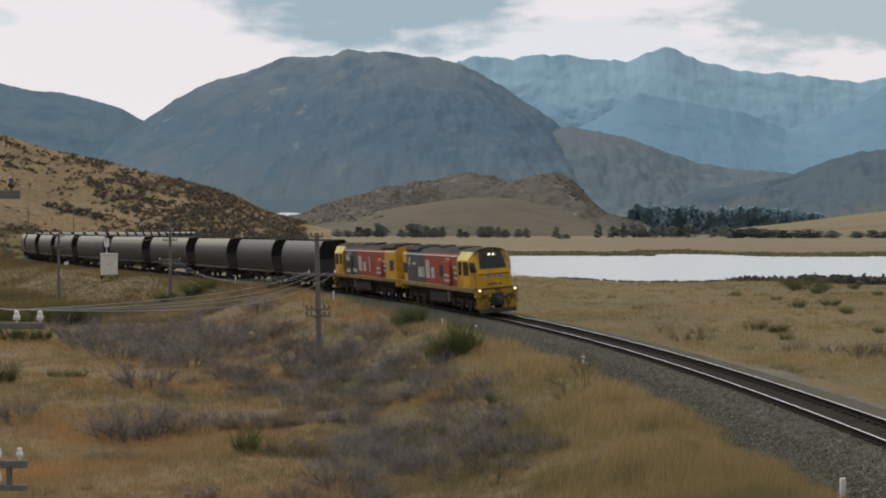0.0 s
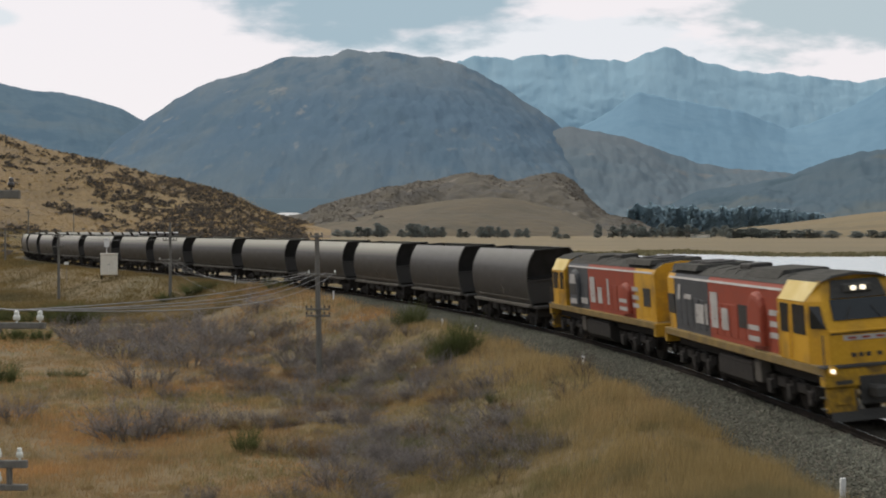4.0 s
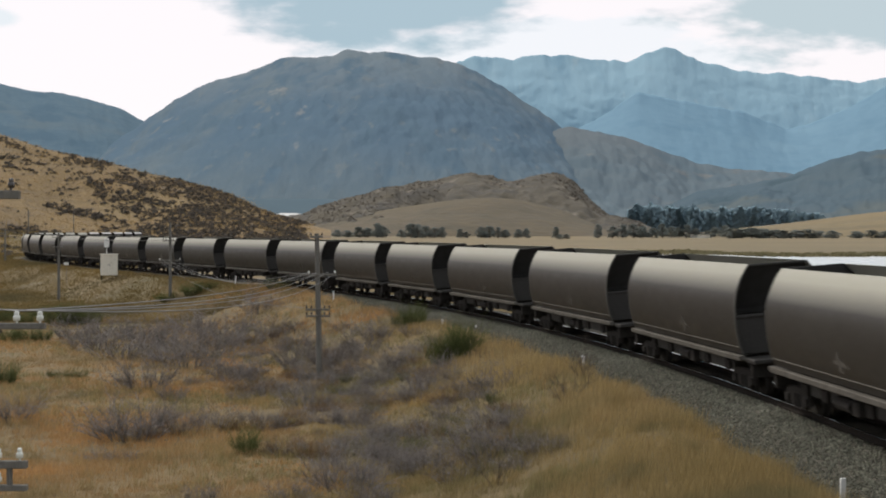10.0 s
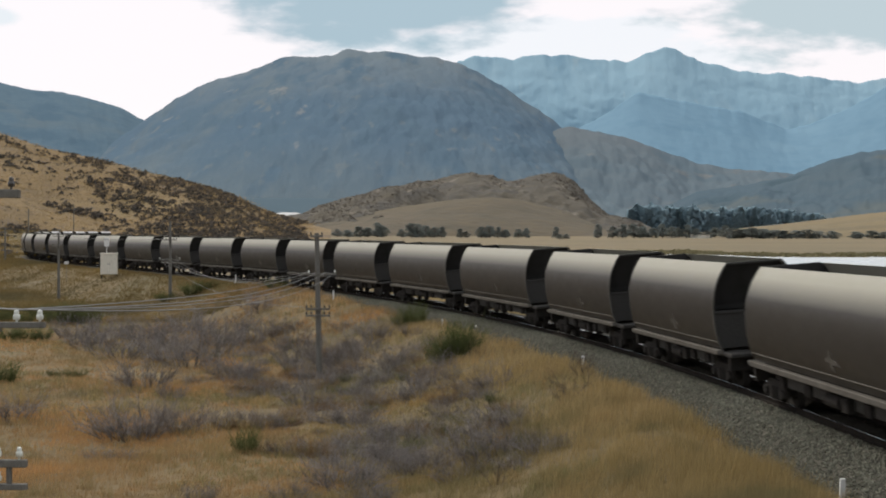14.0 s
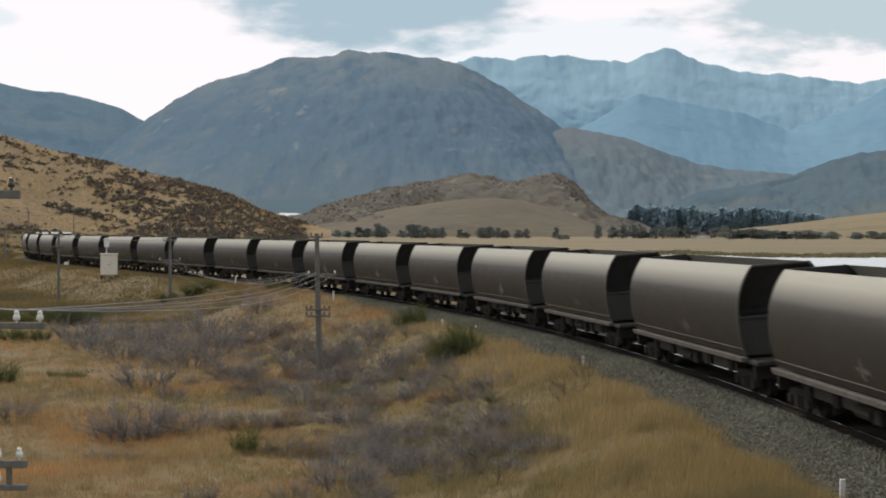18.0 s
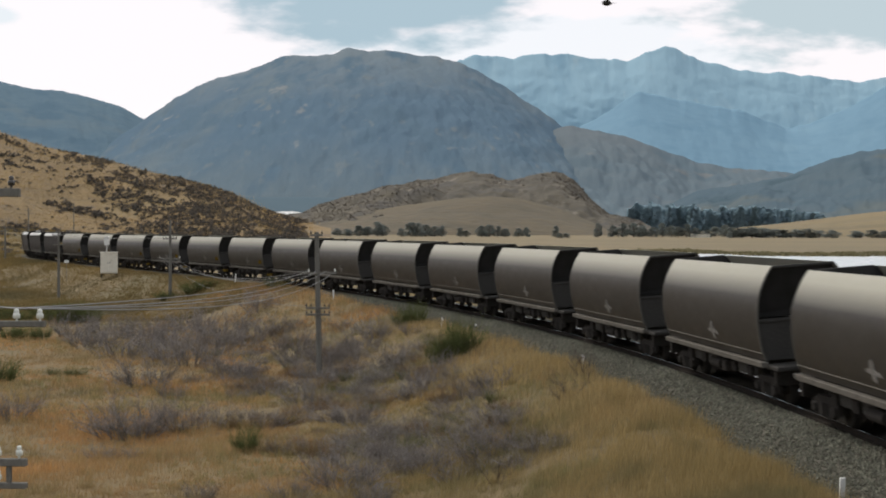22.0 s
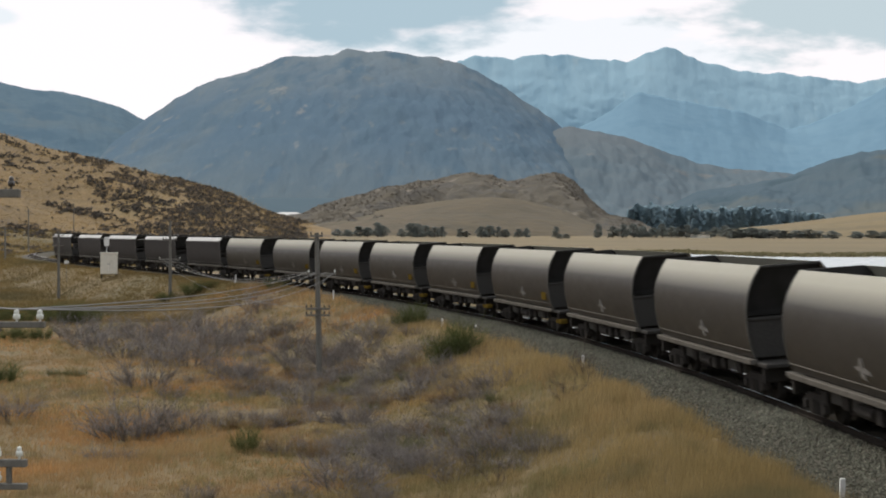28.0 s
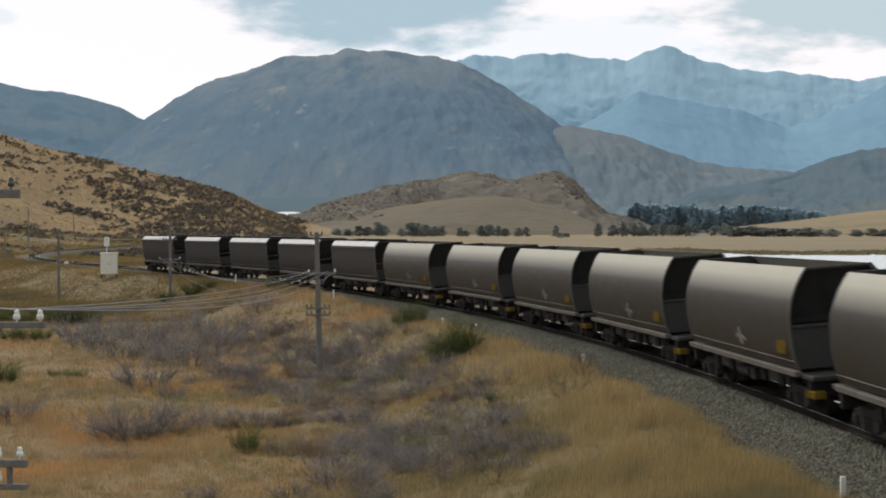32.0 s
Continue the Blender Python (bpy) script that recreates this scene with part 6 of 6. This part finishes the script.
knoll_at = surface(bpy.data.objects["knoll"])
pts = []
for _ in range(15000):
    u, y = rs.uniform(-.12, .125), rs.uniform(1260, 1720)
    x = u * y
    if noise.fractal(Vector((x * .009, y * .009, 5)), 1, 2, 4) + (y - 1500) / 600 + .3 * (u < -.02) < .1:
        continue
    hit = knoll_at(x, y)
    if hit:
        w = .5 + 1.4 * rs.random() ** 2
        pts.append((x, y, hit.z, w, w * .45))
scrub_mesh("knoll_scrub", "dark scrub and outcrops on the knoll", pts, M_SCRUB_K)
rr = random.Random(23)
V, F = [], []
for _ in range(5200):
    u, y = rr.uniform(-.1, .1), rr.uniform(1400, 1715)
    x = u * y
    if noise.fractal(Vector((x * .012, y * .006, 15)), 1, 2, 4) + (y - 1600) / 250 + .5 * (u > .07) < .25:
        continue
    hit = knoll_at(x, y)
    if not hit:
        continue
    w = .5 + 2.0 * rr.random() ** 3
    k = len(V)
    for q in ((1, 0, 0), (-1, 0, 0), (0, 1, 0), (0, -1, 0), (0, 0, .7), (0, 0, -.6)):
        V.append(hit + Vector(q) * w * rr.uniform(.6, 1.3))
    F += [(k + a, k + b, k + c) for a, b, c in ((0, 2, 4), (2, 1, 4), (1, 3, 4), (3, 0, 4), (2, 0, 5), (1, 2, 5), (3, 1, 5), (0, 3, 5))]
me = bpy.data.meshes.new("knoll_rocks")
me.from_pydata([tuple(v) for v in V], [], F)
me.materials.append(M_ROCK)
tagged(new("knoll_rocks", me), "weathered rock outcrops along the knoll's crest", "rocks", kind="stuff")
pts = []
for _ in range(520):
    x = rs.uniform(14, 62)
    y = float(lake_near(np.array(x))) - 2 + rs.uniform(-4, 2.5)
    w = rs.uniform(.5, 1.3) * (1.0 + .5 * (x > 42))
    if x < 34:
        w *= .45
    pts.append((x, y, max(LAKE_Z, gz(x, y)), w, w * .55))
scrub_mesh("shore_scrub", "dark low scrub along the lake shore", pts)
pts = []
for _ in range(1500):
    x = rs.uniform(-10, 125)
    y = float(lake_far(np.array(x))) + rs.uniform(-2, 40)
    w = rs.uniform(1.0, 2.4)
    pts.append((x, y, max(LAKE_Z, gz(x, y)), w, rs.uniform(.35, .75)))
scrub_mesh("shore_reeds", "olive reeds along the far lake shore", pts, M_REED)
pts = []
for _ in range(760):
    u, y = rs.uniform(-.285, -.1), rs.uniform(300, 600)
    x = u * y
    d_, _ = line_offset(np.array([x]), np.array([y]))
    if abs(d_[0]) > 6 and patch(x, y, .03, 3) > -.45:
        w = rs.uniform(.8, 2.0)
        pts.append((x, y, gz(x, y), w, w * .6))
scrub_mesh("bank_scrub", "dark bushes on the bank beyond the bend", pts)

# ================= sleepers and ballast stones =================


def sleepers():
    bm = B()
    box(bm, -1.05, 1.05, -.11, .11, -.14, 0, .015)
    for g in (-.5335, .5335):
        box(bm, g - .15, g + .15, -.08, .08, 0, .022, .004)
        for q in (-.1, .1):
            box(bm, g + q - .025, g + q + .025, -.05, .05, .02, .055, .006)
    me = mesh_of("sleeper", bm, M_SLEEPER)
    for k in range(300):
        s = -22 + .61 * k
        x, y, z, th = line_at(s)
        p = line_point(s, 0, -.184)
        ob = new("sleeper", me)
        ob.parent = track
        ob.matrix_world = Matrix.Translation(p) @ Matrix.Rotation(-th + random.uniform(-.012, .012), 4, "Z") @ Matrix.Rotation(-CANT, 4, "Y")


def stones():
    """Loose stones that lie on the ballast's near slope and between the sleepers."""
    rr = np.random.default_rng(3)
    n = 70000
    s = -10 + 95 * rr.uniform(0, 1, n) ** 1.3
    lat = np.where(rr.uniform(0, 1, n) < .86, .66 + 2.29 * rr.uniform(0, 1, n) ** .8, rr.uniform(-2.4, -1.5, n))
    a = np.abs(lat)
    up = np.interp(a, [.66, .98, 1.3, 1.62, 1.75, 2.55, 3.1], [-.16, -.165, -.19, -.235, -.29, -.9, -1.25])
    lat2, up2 = lat + up * CANT, up - lat * CANT
    X, Y = np.interp(s, LINE_S, LINE_X), np.interp(s, LINE_S, LINE_Y)
    Z, T = np.interp(s, LINE_S, LINE_Z), np.interp(s, LINE_S, _th)
    C = np.stack([X - np.cos(T) * lat2, Y + np.sin(T) * lat2, Z + up2 + .005], 1)
    size = .017 + .036 * rr.uniform(0, 1, n) ** 1.6
    octa = np.array([(1, 0, 0), (-1, 0, 0), (0, 1, 0), (0, -1, 0), (0, 0, 1), (0, 0, -1)], float)
    V = C[:, None, :] + octa[None] * size[:, None, None] * rr.uniform(.55, 1.25, (n, 6, 1)) + rr.normal(0, .006, (n, 6, 3))
    tri = np.array([(0, 2, 4), (2, 1, 4), (1, 3, 4), (3, 0, 4), (2, 0, 5), (1, 2, 5), (3, 1, 5), (0, 3, 5)])
    F = (np.arange(n)[:, None, None] * 6 + tri[None]).reshape(-1, 3)
    me = bpy.data.meshes.new("ballast_stones")
    me.from_pydata(V.reshape(-1, 3).tolist(), [], F.tolist())
    me.materials.append(M_STONE)
    tagged(new("ballast_stones", me), "loose angular grey ballast stones", "stones", kind="stuff")


sleepers()
stones()

# ================= two small birds that dart past =================


def make_bird(perch):
    bird = thing("small_bird", "small dark bird darting past on spread wings", "bird", "birds over the paddock", Matrix.Translation(perch))
    bm = B()
    rings = [(-.075, .012), (-.06, .03), (-.035, .042), (0, .046), (.04, .034), (.075, .014)]
    for (xa, ra), (xb, rb) in zip(rings, rings[1:]):
        cyl(bm, (xa, 0, 0), (xb, 0, .004), ra, rb, 8)
    part("body", bm, M_DARK, bird, smooth=True)
    bm = B()
    plate(bm, [(.07, .006, .002), (.14, .03, .004), (.11, 0, .004), (.14, -.03, .004), (.07, -.006, .002)], (0, 0, 1), .004)
    part("tail", bm, M_DARK, bird, "forked tail")
    for sg in (1, -1):
        bm = B()
        plate(bm, [(-.035, sg * .02, .01), (-.03, sg * .09, .04), (.03, sg * .16, .05), (.02, sg * .08, .035), (.03, sg * .02, .01)], (0, 0, 1), .005)
        part("wing", bm, M_DARK, bird)
    return bird


def ahead(u, v, dist=25.0):
    """A point dist metres ahead; u, v: right of and over the horizon's middle, in 1/1000 of the distance."""
    return Vector((u / 1000 * dist, dist, EYE[2] + v / 1000 * dist))


BIRDS = []
for perch, rest, way in (((22.0, 45.0), (-24.0, 36.0), [(21.8, 132.4, 70.9), (21.9, 64.3, 80.7), (22.0, 102, 142.2), (22.1, 150, 215)]),
                         ((23.2, 46.5), (-25.5, 37.0), [(21.8, 166, 65.9), (21.9, 73.8, 75.4), (22.0, 41, 166), (22.1, 24, 250)])):
    a, b = Vector((*perch, gz(*perch) + .03)), Vector((*rest, gz(*rest) + .03))
    # a short pause at each station, so that they look sharp to the camera
    fly = [(t + k / 30, ahead(u - 1.5 * k, v + 1.5 * k)) for t, u, v in way for k in (-1, 0, 1)]
    path = [(0, a), (21.2, a), (21.6, ahead(way[0][1] + 170, 45))] + fly + [(22.6, ahead(-60, 420)), (23.6, ahead(-700, 160)), (24.6, b), (32, b)]
    BIRDS.append((make_bird(a), path))

# ================= what moves =================


def motions():
    times = [0.5 * k for k in range(65)]
    for ob, s0, rev in TRAIN:
        walk(ob, [(t, on_line(s0 - travelled(t), rev)) for t in times])
    for bird, path in BIRDS:
        walk(bird, [(t, Matrix.Translation(v) @ Matrix.Rotation(.15, 4, "Z")) for t, v in path])
    # the wheels roll; wheelsets at the same place in their bogie and of the same size turn alike
    steps = [k / 30 for k in range(961)]
    alike = {}
    for ob, s0, rev in TRAIN:
        for bg in ob.children:
            if not bg.name.startswith("bogie"):
                continue
            for w in bg.children:
                x, _, r = w.location
                key = (round(x, 3), round(r, 3), rev)
                if key not in alike:
                    turn = -1 if rev else 1
                    walk(w, [(t, Matrix.Translation((x, 0, r)) @ Matrix.Rotation(turn * travelled(t) / r % 6.2831853, 4, "Y")) for t in steps])
                    alike[key] = w
                    continue
                first = alike[key]
                w.rotation_mode = "QUATERNION"
                keys = w.animation_data_create()
                keys.action = first.animation_data.action
                keys.action_slot = first.animation_data.action_slot


motions()
